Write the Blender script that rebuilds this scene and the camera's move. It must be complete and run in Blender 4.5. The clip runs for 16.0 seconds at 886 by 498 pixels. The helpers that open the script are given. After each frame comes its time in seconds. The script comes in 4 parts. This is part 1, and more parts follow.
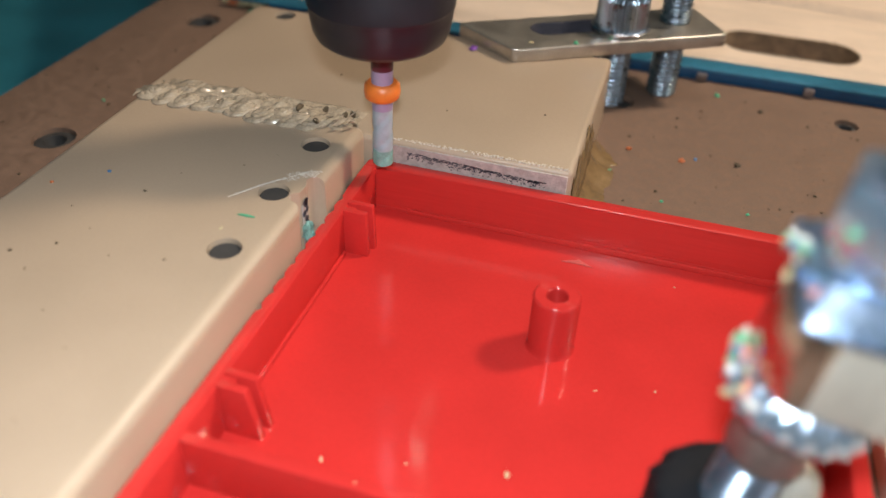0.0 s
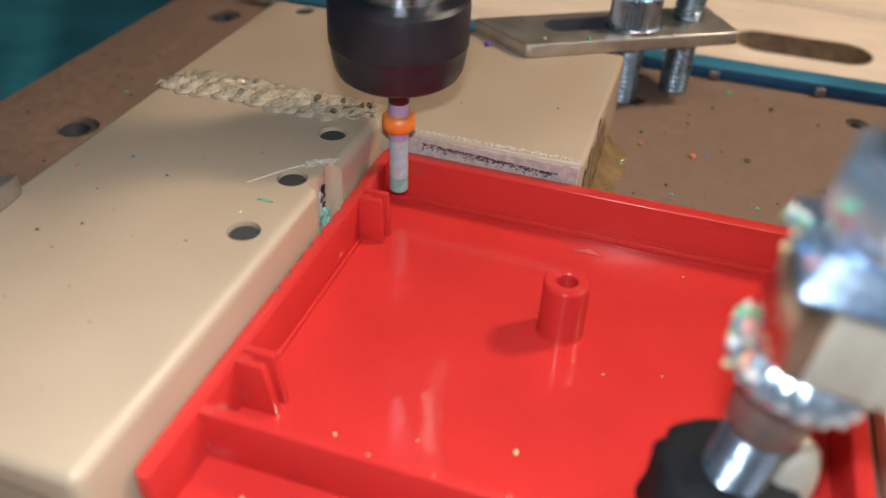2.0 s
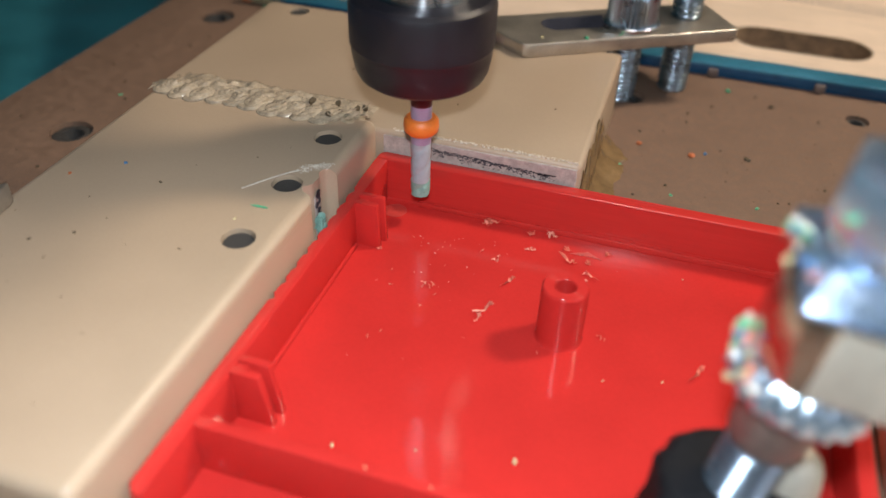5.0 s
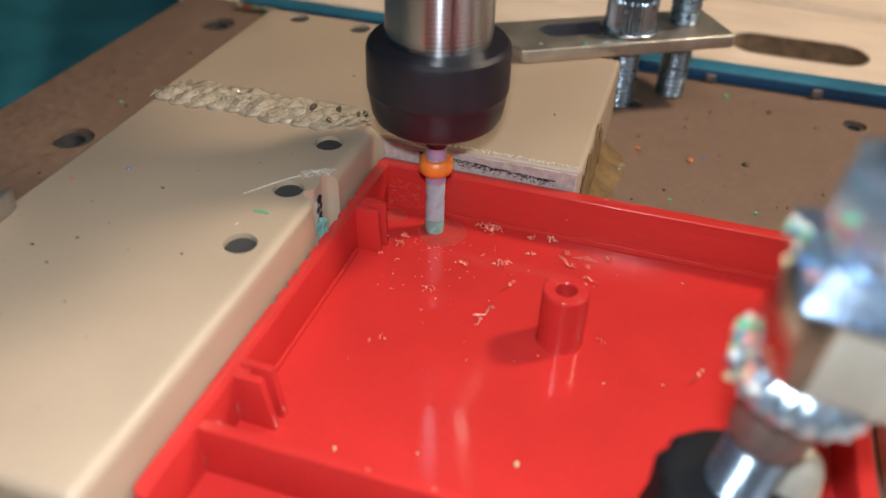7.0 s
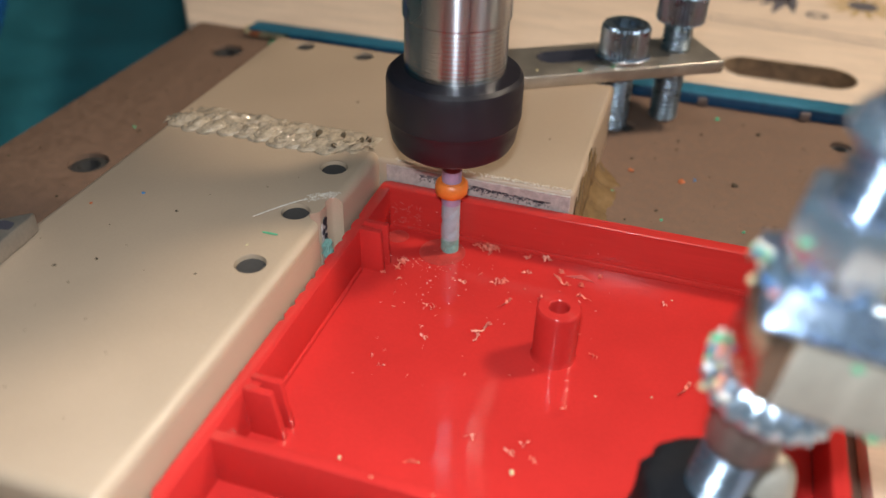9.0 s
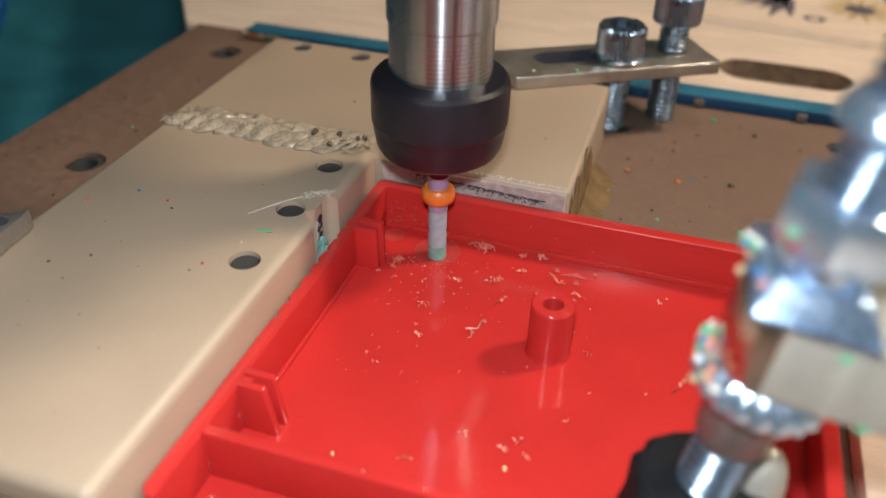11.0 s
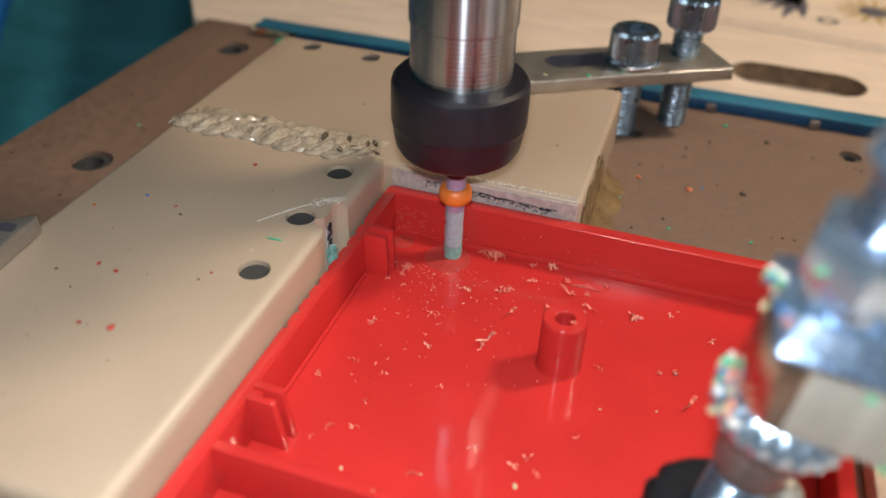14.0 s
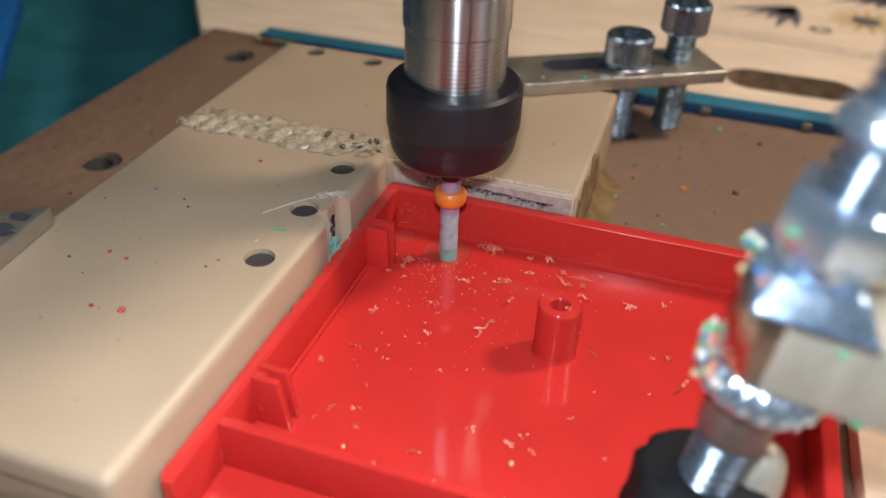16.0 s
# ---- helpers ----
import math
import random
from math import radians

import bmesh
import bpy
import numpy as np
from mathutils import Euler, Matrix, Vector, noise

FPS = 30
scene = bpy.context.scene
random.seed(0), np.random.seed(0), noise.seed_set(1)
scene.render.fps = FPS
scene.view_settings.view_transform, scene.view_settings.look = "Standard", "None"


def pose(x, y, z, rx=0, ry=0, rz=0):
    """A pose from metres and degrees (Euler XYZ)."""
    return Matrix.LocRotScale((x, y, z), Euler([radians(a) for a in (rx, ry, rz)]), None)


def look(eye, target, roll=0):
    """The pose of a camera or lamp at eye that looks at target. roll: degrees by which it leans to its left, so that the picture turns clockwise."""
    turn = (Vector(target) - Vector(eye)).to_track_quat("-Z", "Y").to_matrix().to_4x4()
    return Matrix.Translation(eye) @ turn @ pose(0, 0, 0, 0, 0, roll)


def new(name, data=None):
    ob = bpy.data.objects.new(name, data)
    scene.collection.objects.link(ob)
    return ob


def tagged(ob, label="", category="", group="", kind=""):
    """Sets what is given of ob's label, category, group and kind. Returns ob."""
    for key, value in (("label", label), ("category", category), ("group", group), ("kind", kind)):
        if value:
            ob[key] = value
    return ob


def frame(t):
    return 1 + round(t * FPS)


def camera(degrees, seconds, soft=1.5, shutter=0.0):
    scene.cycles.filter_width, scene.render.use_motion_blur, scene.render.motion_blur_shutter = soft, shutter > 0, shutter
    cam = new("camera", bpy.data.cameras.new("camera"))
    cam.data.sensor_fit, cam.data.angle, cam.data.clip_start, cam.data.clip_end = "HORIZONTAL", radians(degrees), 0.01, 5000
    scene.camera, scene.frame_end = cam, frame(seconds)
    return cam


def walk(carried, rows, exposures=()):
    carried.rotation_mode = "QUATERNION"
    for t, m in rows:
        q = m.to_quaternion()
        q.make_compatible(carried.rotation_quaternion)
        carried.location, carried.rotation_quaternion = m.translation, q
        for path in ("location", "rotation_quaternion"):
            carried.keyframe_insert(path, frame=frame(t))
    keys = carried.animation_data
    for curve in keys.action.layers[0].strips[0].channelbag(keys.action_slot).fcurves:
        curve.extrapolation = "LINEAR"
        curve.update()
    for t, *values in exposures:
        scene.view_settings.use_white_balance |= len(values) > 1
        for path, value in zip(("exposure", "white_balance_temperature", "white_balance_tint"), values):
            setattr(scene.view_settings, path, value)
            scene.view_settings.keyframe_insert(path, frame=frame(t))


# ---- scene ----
cam = camera(56.48, 16.0, soft=1.5)
walk(cam, [
    (0, pose(0.04030, -0.10108, 0.07159, 52.978, -1.950, 17.031)),
    (0.5, pose(0.04056, -0.10100, 0.07147, 53.005, -1.929, 17.029)),
    (1, pose(0.04066, -0.10196, 0.07111, 53.123, -1.962, 17.231)),
    (1.5, pose(0.04073, -0.10381, 0.07211, 53.196, -2.045, 17.547)),
    (2, pose(0.04131, -0.10436, 0.07127, 53.216, -1.992, 18.172)),
    (2.5, pose(0.04169, -0.10354, 0.07191, 52.814, -1.778, 18.385)),
    (3, pose(0.04157, -0.10322, 0.07185, 52.768, -1.716, 18.347)),
    (3.5, pose(0.04134, -0.10256, 0.07178, 52.608, -1.707, 18.211)),
    (4, pose(0.04111, -0.10251, 0.07177, 52.594, -1.722, 18.044)),
    (6.5, pose(0.04107, -0.10292, 0.07155, 53.347, -1.523, 17.731)),
    (7, pose(0.04099, -0.10333, 0.07171, 53.362, -1.530, 17.667)),
    (7.5, pose(0.04043, -0.10438, 0.07326, 53.270, -1.755, 17.350)),
    (8, pose(0.03983, -0.10465, 0.07489, 53.659, -1.807, 17.235)),
    (8.5, pose(0.04080, -0.10381, 0.07401, 54.136, -1.554, 17.559)),
    (9, pose(0.04284, -0.10723, 0.07528, 54.553, -1.214, 17.807)),
    (11.5, pose(0.04389, -0.10800, 0.07426, 54.990, -1.276, 17.914)),
    (12, pose(0.04345, -0.10895, 0.07482, 54.960, -1.269, 17.725)),
    (12.5, pose(0.04322, -0.10863, 0.07452, 55.004, -1.111, 17.918)),
    (13, pose(0.04330, -0.10745, 0.07477, 54.690, -1.112, 18.142)),
    (13.5, pose(0.04144, -0.10667, 0.07631, 53.992, -1.786, 17.945)),
    (14, pose(0.04181, -0.10556, 0.07622, 54.134, -1.854, 18.465)),
    (14.5, pose(0.04250, -0.10612, 0.07574, 54.465, -1.671, 18.586)),
    (15, pose(0.04341, -0.10655, 0.07613, 54.482, -1.552, 18.736)),
    (15.5, pose(0.04402, -0.10881, 0.07554, 55.108, -1.577, 18.638)),
    (16, pose(0.04405, -0.11041, 0.07513, 55.453, -1.676, 18.600)),
], exposures=((0, 0.08), (4, 0.045), (7, 0.02), (9, -0.01), (16, -0.015)))
cam.data.dof.use_dof = True
cam.data.dof.focus_distance = 0.119
cam.data.dof.aperture_fstop = 17.0

# ---- light ----
world = bpy.data.worlds.new("world")
scene.world = world
world.use_nodes = True
world.node_tree.nodes["Background"].inputs["Color"].default_value = (0.85, 0.9, 1.0, 1)
world.node_tree.nodes["Background"].inputs["Strength"].default_value = 0.15


def area_lamp(name, eye, target, size, power, colour):
    data = bpy.data.lights.new(name, "AREA")
    data.shape, data.size, data.energy, data.color = "DISK", size, power, colour
    ob = new(name, data)
    ob.matrix_world = look(eye, target)
    return ob


# the warm bench lamp behind and to the right, and the cold diode lamp just above the viewer
area_lamp("bench_lamp", (0.248, 0.128, 0.320), (0.030, -0.010, 0), 0.062, 1.20, (1.0, 0.85, 0.66))
area_lamp("diode_lamp", (0.0395, -0.0997, 0.0823), (0.010, -0.064, 0.0), 0.0058, 0.129, (0.82, 0.92, 1.0))
# two added fills, no real fixtures: soft from above, cool from the right
area_lamp("top_fill", (0.08, -0.13, 0.78), (0.03, -0.03, 0.0), 0.36, 1.35, (1.0, 0.92, 0.84))
area_lamp("side_fill", (0.86, -0.28, 0.30), (0.03, -0.03, 0.0), 0.45, 1.5, (0.80, 0.90, 1.0))


# ---- materials ----
def mat(name, colour, rough=0.5, metal=0.0, vary=0.15, size=2.0, fine=0.25, bump=0.1, second=None, coat=0.0, spec=0.5, sss=0.0, streak=None, trans=0.0):
    """Procedural surface; size and fine are the millimetres of its two scales of variation."""
    m = bpy.data.materials.new(name)
    m.use_nodes = True
    nt = m.node_tree
    b = nt.nodes["Principled BSDF"]
    tc = nt.nodes.new("ShaderNodeTexCoord")
    mp = nt.nodes.new("ShaderNodeMapping")
    mp.inputs["Scale"].default_value = streak or (1, 1, 1)
    nt.links.new(tc.outputs["Object"], mp.inputs["Vector"])

    def tex(mm, detail):
        n = nt.nodes.new("ShaderNodeTexNoise")
        n.inputs["Scale"].default_value = 1000.0 / mm
        n.inputs["Detail"].default_value = detail
        nt.links.new(mp.outputs["Vector"], n.inputs["Vector"])
        return n.outputs["Fac"]

    big, small = tex(size, 3), tex(fine, 4)
    ramp = nt.nodes.new("ShaderNodeValToRGB")
    ramp.color_ramp.elements[0].position, ramp.color_ramp.elements[1].position = 0.32, 0.68
    dark = second or [c * (1 - vary) for c in colour]
    ramp.color_ramp.elements[0].color = (*dark, 1)
    ramp.color_ramp.elements[1].color = (*colour, 1)
    nt.links.new(big, ramp.inputs["Fac"])
    mix = nt.nodes.new("ShaderNodeMix")
    mix.data_type, mix.blend_type = "RGBA", "MULTIPLY"
    mix.inputs["Factor"].default_value = 1.0
    r2 = nt.nodes.new("ShaderNodeMapRange")
    r2.inputs["From Min"].default_value, r2.inputs["From Max"].default_value = 0.3, 0.7
    r2.inputs["To Min"].default_value, r2.inputs["To Max"].default_value = 1 - vary * 0.6, 1.0
    nt.links.new(small, r2.inputs["Value"])
    nt.links.new(ramp.outputs["Color"], mix.inputs["A"])
    nt.links.new(r2.outputs["Result"], mix.inputs["B"])
    nt.links.new(mix.outputs["Result"], b.inputs["Base Color"])
    r3 = nt.nodes.new("ShaderNodeMapRange")
    r3.inputs["From Min"].default_value, r3.inputs["From Max"].default_value = 0.3, 0.7
    r3.inputs["To Min"].default_value, r3.inputs["To Max"].default_value = rough * 0.8, min(1, rough * 1.2)
    nt.links.new(big, r3.inputs["Value"])
    nt.links.new(r3.outputs["Result"], b.inputs["Roughness"])
    b.inputs["Metallic"].default_value = metal
    b.inputs["Specular IOR Level"].default_value = spec
    b.inputs["Coat Weight"].default_value = coat
    b.inputs["Transmission Weight"].default_value = trans
    if sss:
        b.inputs["Subsurface Weight"].default_value = sss
        b.inputs["Subsurface Radius"].default_value = (0.002, 0.0006, 0.0005)
        b.inputs["Subsurface Scale"].default_value = 1.0
    if bump:
        bn = nt.nodes.new("ShaderNodeBump")
        bn.inputs["Strength"].default_value = bump
        bn.inputs["Distance"].default_value = fine * 0.0005
        nt.links.new(small, bn.inputs["Height"])
        nt.links.new(bn.outputs["Normal"], b.inputs["Normal"])
    return m


RED = mat("red_plastic", (0.58, 0.032, 0.028), 0.10, vary=0.10, size=9, fine=0.5, bump=0.03)
RED_WALL = mat("red_plastic_flow_lines", (0.59, 0.034, 0.028), 0.26, vary=0.10, size=6, fine=0.5, bump=0.25, streak=(0.06, 1, 1))
RODZINC = mat("rod_zinc", (0.56, 0.70, 0.88), 0.22, metal=0.95, vary=0.2, size=3, fine=0.5, bump=0.1)
RED_CHIP = mat("red_chip", (0.92, 0.36, 0.26), 0.55, vary=0.2, size=1, fine=0.2, bump=0.2)
SCUFF_RED = mat("scuffed_red_plastic", (0.62, 0.10, 0.085), 0.5, vary=0.3, size=0.6, fine=0.15, bump=0.5)
ROSE_CHIP = mat("rose_chip", (0.84, 0.20, 0.13), 0.45, vary=0.2, size=1, fine=0.2, bump=0.2)
PURPLE = mat("purple_scrap", (0.22, 0.08, 0.36), 0.5)
PALE_CHIP = mat("pale_chip", (0.93, 0.62, 0.52), 0.55, vary=0.2, size=1, fine=0.2, bump=0.2)
TAN = mat("tan_plastic", (0.455, 0.337, 0.238), 0.42, vary=0.07, size=14, fine=0.35, bump=0.12)
TAN_CUT = mat("sawn_tan_plastic", (0.54, 0.455, 0.41), 0.6, vary=0.3, size=1.2, fine=0.25, bump=0.6)
GLUE = mat("dried_glue", (0.55, 0.435, 0.315), 0.16, vary=0.34, size=1.4, fine=0.35, bump=0.3, coat=0.7)
GLUEBROWN = mat("amber_glue", (0.27, 0.165, 0.075), 0.2, vary=0.3, size=3, fine=0.8, bump=0.3)
MDF = mat("brown_board", (0.225, 0.135, 0.092), 0.75, vary=0.24, size=1.5, fine=0.3, bump=0.1)
# near-black colour that stands in for the shade inside holes
HOLE = mat("bore_shade", (0.055, 0.05, 0.047), 0.7, vary=0.3)
STEEL = mat("turned_steel", (0.54, 0.55, 0.58), 0.26, metal=1.0, vary=0.03, size=20, fine=0.8, bump=0.0)


def drawn(material, amount):
    """Fine marks round the axis draw every highlight out along it."""
    nodes, links = material.node_tree.nodes, material.node_tree.links
    tangent = nodes.new("ShaderNodeTangent")
    tangent.direction_type, tangent.axis = "RADIAL", "Z"
    links.new(tangent.outputs["Tangent"], nodes["Principled BSDF"].inputs["Tangent"])
    nodes["Principled BSDF"].inputs["Anisotropic"].default_value = amount
    nodes["Principled BSDF"].inputs["Anisotropic Rotation"].default_value = 0.25


drawn(STEEL, 0.98)
RED_POST = mat("red_plastic_post", (0.58, 0.032, 0.028), 0.24, vary=0.10, size=9, fine=0.5, bump=0.0)
drawn(RED_POST, 0.97)
ZINC = mat("zinc_plate", (0.70, 0.74, 0.80), 0.2, metal=1.0, vary=0.2, size=3, fine=0.5, bump=0.15)
BAR = mat("bar_steel", (0.60, 0.53, 0.45), 0.34, metal=0.8, vary=0.22, size=4, fine=0.4, bump=0.25)
BLACK = mat("black_oxide", (0.015, 0.012, 0.017), 0.42, metal=0.0, vary=0.2, size=4, fine=0.3, bump=0.1)
DULL = mat("dull_zinc", (0.50, 0.46, 0.39), 0.40, metal=0.35, vary=0.22, size=6, fine=0.6, bump=0.2, streak=(3, 1, 0.4))
BOLT = mat("bolt_zinc", (0.47, 0.57, 0.66), 0.30, metal=1.0, vary=0.25, size=2, fine=0.4, bump=0.2)
CLAMPZINC = mat("bright_zinc", (0.66, 0.80, 0.97), 0.23, metal=0.9, vary=0.15, size=4, fine=0.6, bump=0.2)
DARKZINC = mat("tarnished_zinc", (0.26, 0.21, 0.19), 0.45, metal=0.6, vary=0.3, size=2, fine=0.4, bump=0.3)
BLUEZINC = mat("blue_zinc", (0.46, 0.63, 0.88), 0.3, metal=0.9, vary=0.2, size=3, fine=0.6, bump=0.2)
ARMEND = mat("polished_zinc", (0.72, 0.68, 0.64), 0.14, metal=1.0, vary=0.3, size=3, fine=0.6, bump=0.25)
RUBBER = mat("black_rubber", (0.008, 0.008, 0.010), 0.7, vary=0.3, size=2, fine=0.3, bump=0.5, spec=0.25)
CARBIDE = mat("ground_carbide", (0.42, 0.49, 0.53), 0.35, metal=0.1, vary=0.15, size=1, fine=0.15, bump=0.1)
TIPCOL = mat("green_residue", (0.26, 0.46, 0.40), 0.5, vary=0.25, size=0.6, fine=0.15)
LILAC = mat("lilac_shank", (0.42, 0.33, 0.48), 0.35, metal=0.3, vary=0.1)
MAROON = mat("maroon_shank", (0.09, 0.012, 0.02), 0.4, vary=0.1)
ORANGE = mat("orange_plastic", (0.85, 0.20, 0.03), 0.4, vary=0.12, size=2)
TEAL = mat("teal_paint", (0.042, 0.265, 0.345), 0.5, vary=0.3, size=30, fine=3, bump=0.1)
# the rail in two teals: light on its top is put into the colour
TEAL_LIT_TOP = mat("teal_strip_lit_top", (0.035, 0.19, 0.30), 0.4, vary=0.3, size=12, fine=1.5, bump=0.2)
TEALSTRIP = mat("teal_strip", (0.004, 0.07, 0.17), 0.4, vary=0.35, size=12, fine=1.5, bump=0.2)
BLUE = mat("blue_plastic", (0.015, 0.16, 0.55), 0.35, vary=0.15, size=8)
PLY = mat("pale_plywood", (0.84, 0.66, 0.52), 0.65, vary=0.16, size=22, fine=2.5, bump=0.2, streak=(1, 5, 1))
BURN = mat("scorched_wood", (0.27, 0.18, 0.11), 0.8, vary=0.5, size=3, fine=0.6, bump=0.5)
YELLOW = mat("yellow_ink", (0.62, 0.42, 0.16), 0.7, vary=0.3, size=3)
INK = mat("ink", (0.17, 0.155, 0.18), 0.8, vary=0.5, size=4)
WALL = mat("room_wall", (0.42, 0.40, 0.37), 0.8, vary=0.1, size=80, fine=5)
GREEN = mat("green_scrap", (0.10, 0.45, 0.24), 0.5)
BLUESCRAP = mat("blue_scrap", (0.07, 0.20, 0.42), 0.5)
ORANGESCRAP = mat("orange_scrap", (0.62, 0.17, 0.06), 0.5)
BROWNSCRAP = mat("brown_scrap", (0.10, 0.07, 0.04), 0.7)
CREAM = mat("cream_scrap", (0.62, 0.52, 0.30), 0.6)
PINK = mat("pale_scratch", (0.80, 0.73, 0.64), 0.3, vary=0.2, size=0.6, fine=0.2, bump=0.4)
# dark scuffs and scale, and the painted shade in the strap's slot
SCUFF_SHADE = mat("scuff_and_slot_shade", (0.075, 0.07, 0.09), 0.7, vary=0.4, size=0.5, fine=0.1)


# ---- building helpers; lengths in millimetres ----
MM = 0.001


def thing(name, x, y, z, label, category, group="", kind=""):
    ob = new(name)
    ob.empty_display_size = 0.005
    ob.location = (x * MM, y * MM, z * MM)
    return tagged(ob, label, category, group, kind)


def finish(bm, name, material, smooth=40):
    bmesh.ops.recalc_face_normals(bm, faces=bm.faces[:])
    me = bpy.data.meshes.new(name)
    for v in bm.verts:
        v.co *= MM
    for f in bm.faces:
        f.smooth = True
    bm.to_mesh(me)
    bm.free()
    me.materials.append(material)
    me.set_sharp_from_angle(angle=radians(smooth))
    return me


def part(name, bm, material, parent=None, label="", at=(0, 0, 0), rot=(0, 0, 0), smooth=40):
    ob = new(name, finish(bm, name, material, smooth))
    ob.matrix_basis = pose(at[0] * MM, at[1] * MM, at[2] * MM, *rot)
    if parent:
        ob.parent = parent
    return tagged(ob, label)


def single(name, bm, material, label, category, at=(0, 0, 0), rot=(0, 0, 0), group="", kind="", smooth=40):
    return tagged(part(name, bm, material, None, label, at, rot, smooth), label, category, group, kind)


def bevel(bm, w, seg=3, angle=30):
    bmesh.ops.recalc_face_normals(bm, faces=bm.faces[:])
    bm.normal_update()
    edges = [e for e in bm.edges if len(e.link_faces) == 2 and e.calc_face_angle(0) > radians(angle)]
    bmesh.ops.bevel(bm, geom=edges, offset=w, segments=seg, profile=0.5, affect="EDGES", clamp_overlap=True)
    return bm


def add_prism(bm, poly, z0, z1):
    lo = [bm.verts.new((x, y, z0)) for x, y in poly]
    hi = [bm.verts.new((x, y, z1)) for x, y in poly]
    bm.faces.new(lo[::-1])
    bm.faces.new(hi)
    n = len(poly)
    for i in range(n):
        bm.faces.new((lo[i], lo[(i + 1) % n], hi[(i + 1) % n], hi[i]))
    return bm


def prism(poly, z0, z1, w=0.0, seg=3):
    bm = add_prism(bmesh.new(), poly, z0, z1)
    return bevel(bm, w, seg) if w else bm


def box(x0, x1, y0, y1, z0, z1, w=0.0, seg=3):
    return prism([(x0, y0), (x1, y0), (x1, y1), (x0, y1)], z0, z1, w, seg)


def lathe(profile, seg=64, bm=None, wobble=None):
    """Turn (radius, height) pairs about z; the profile's ends close on the axis where the radius is 0."""
    bm = bm or bmesh.new()
    rings = []
    for r, z in profile:
        if r == 0:
            rings.append([bm.verts.new((0, 0, z))])
        else:
            rings.append([bm.verts.new((r * math.cos(2 * math.pi * k / seg), r * math.sin(2 * math.pi * k / seg), z)) for k in range(seg)])
    for a, b in zip(rings, rings[1:]):
        for k in range(seg):
            j = (k + 1) % seg
            if len(a) == 1:
                bm.faces.new((a[0], b[k], b[j]))
            elif len(b) == 1:
                bm.faces.new((a[k], a[j], b[0]))
            else:
                bm.faces.new((a[k], a[j], b[j], b[k]))
    return bm


def ngon(r, n, turn=0.0, cx=0.0, cy=0.0):
    return [(cx + r * math.cos(turn + 2 * math.pi * k / n), cy + r * math.sin(turn + 2 * math.pi * k / n)) for k in range(n)]


def thread(r, pitch, z0, z1, depth=0.6):
    """A screw thread as stacked ridges, closed at both ends."""
    prof = [(0, z0), (r - depth, z0)]
    z = z0
    while z + pitch <= z1:
        for k in range(8):
            prof.append((r - depth * (0.5 + 0.5 * math.cos(2 * math.pi * (k + 0.5) / 8)), z + pitch * (k + 0.5) / 8))
        z += pitch
    return prof + [(r - depth, z1), (0, z1)]


def carve(ob, cutters):
    """Cut the bmeshes out of ob for good."""
    for bm in cutters:
        c = new("cutter", finish(bm, "cutter", HOLE))
        c.parent, c.matrix_basis = ob.parent, ob.matrix_basis
        mod = ob.modifiers.new("cut", "BOOLEAN")
        mod.operation, mod.object, mod.solver = "DIFFERENCE", c, "EXACT"
        bpy.context.view_layer.update()
        me = bpy.data.meshes.new_from_object(ob.evaluated_get(bpy.context.evaluated_depsgraph_get()))
        ob.modifiers.clear()
        ob.data = me
        bpy.data.objects.remove(c)
    ob.data.set_sharp_from_angle(angle=radians(35))
    return ob


def blob(rx, ry, rz, seed, rough=0.25, sub=2):
    bm = bmesh.new()
    bmesh.ops.create_icosphere(bm, subdivisions=sub, radius=1)
    for v in bm.verts:
        k = 1 + rough * noise.noise(v.co * 1.7 + Vector((seed * 3.1, seed * 1.7, seed)))
        v.co = Vector((v.co.x * rx, v.co.y * ry, v.co.z * rz)) * k
    return bm


# ---- the setting ----
BED = -2.0
bed = single("bed", box(-79.5, 150, -160, 73, BED - 18, BED, 0.8, 2), MDF, "brown fibreboard machine bed with bolt holes and dust", "machine bed", kind="structure")
carve(bed, [add_prism(bmesh.new(), ngon(r, 32, 0, x, y), BED - 30, BED + 2)
            for x, y, r in ((-59.5, 1, 3.7), (-63, 57.5, 3.8), (33, 51, 2.6), (75.5, 56.5, 2.2))])
# metal inserts, coloured dark to stand for the shade in the holes too
for x, y, r in ((-59.5, 1, 3.68), (-63, 57.5, 3.78), (33, 51, 2.58), (75.5, 56.5, 2.18)):
    part("threaded_insert", lathe([(0, -6), (r, -6), (r, -0.9), (r - 0.5, -0.6), (r * 0.55, -0.6), (r * 0.5, -3), (0, -3)], 32), HOLE, bed, "metal insert, darkened for the hole's shade", at=(x, y, BED))
base = single("ground", box(-900, 900, -900, 900, -62, -60), TEAL, "dark teal painted machine base plate", "machine base", kind="structure")
rail = thing("rail", 0, 0, BED, "teal painted rail lying along the bed's back edge", "rail", kind="structure")
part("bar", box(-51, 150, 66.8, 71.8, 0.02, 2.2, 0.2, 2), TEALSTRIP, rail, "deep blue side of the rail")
# added cap in lighter teal, painting the light on the rail's top
part("cap", box(-62, 150, 66.6, 72.0, 2.2, 2.75, 0.2, 2), TEAL_LIT_TOP, rail, "lighter teal top of the rail, its light painted in")
for k in range(4):
    part("clip", box(46.6 + 21 * k, 48.8 + 21 * k, 65.7, 66.78, 0.02, 2.0, 0.4, 2), DARKZINC, rail, "small metal clip")
board = single("backdrop_board", prism([(-84, 73.5), (420, 73.5), (420, 520), (-400, 520)], -16, -3, 1.0, 2), PLY, "pale plywood board with a routed slot behind the bed", "board", kind="structure")


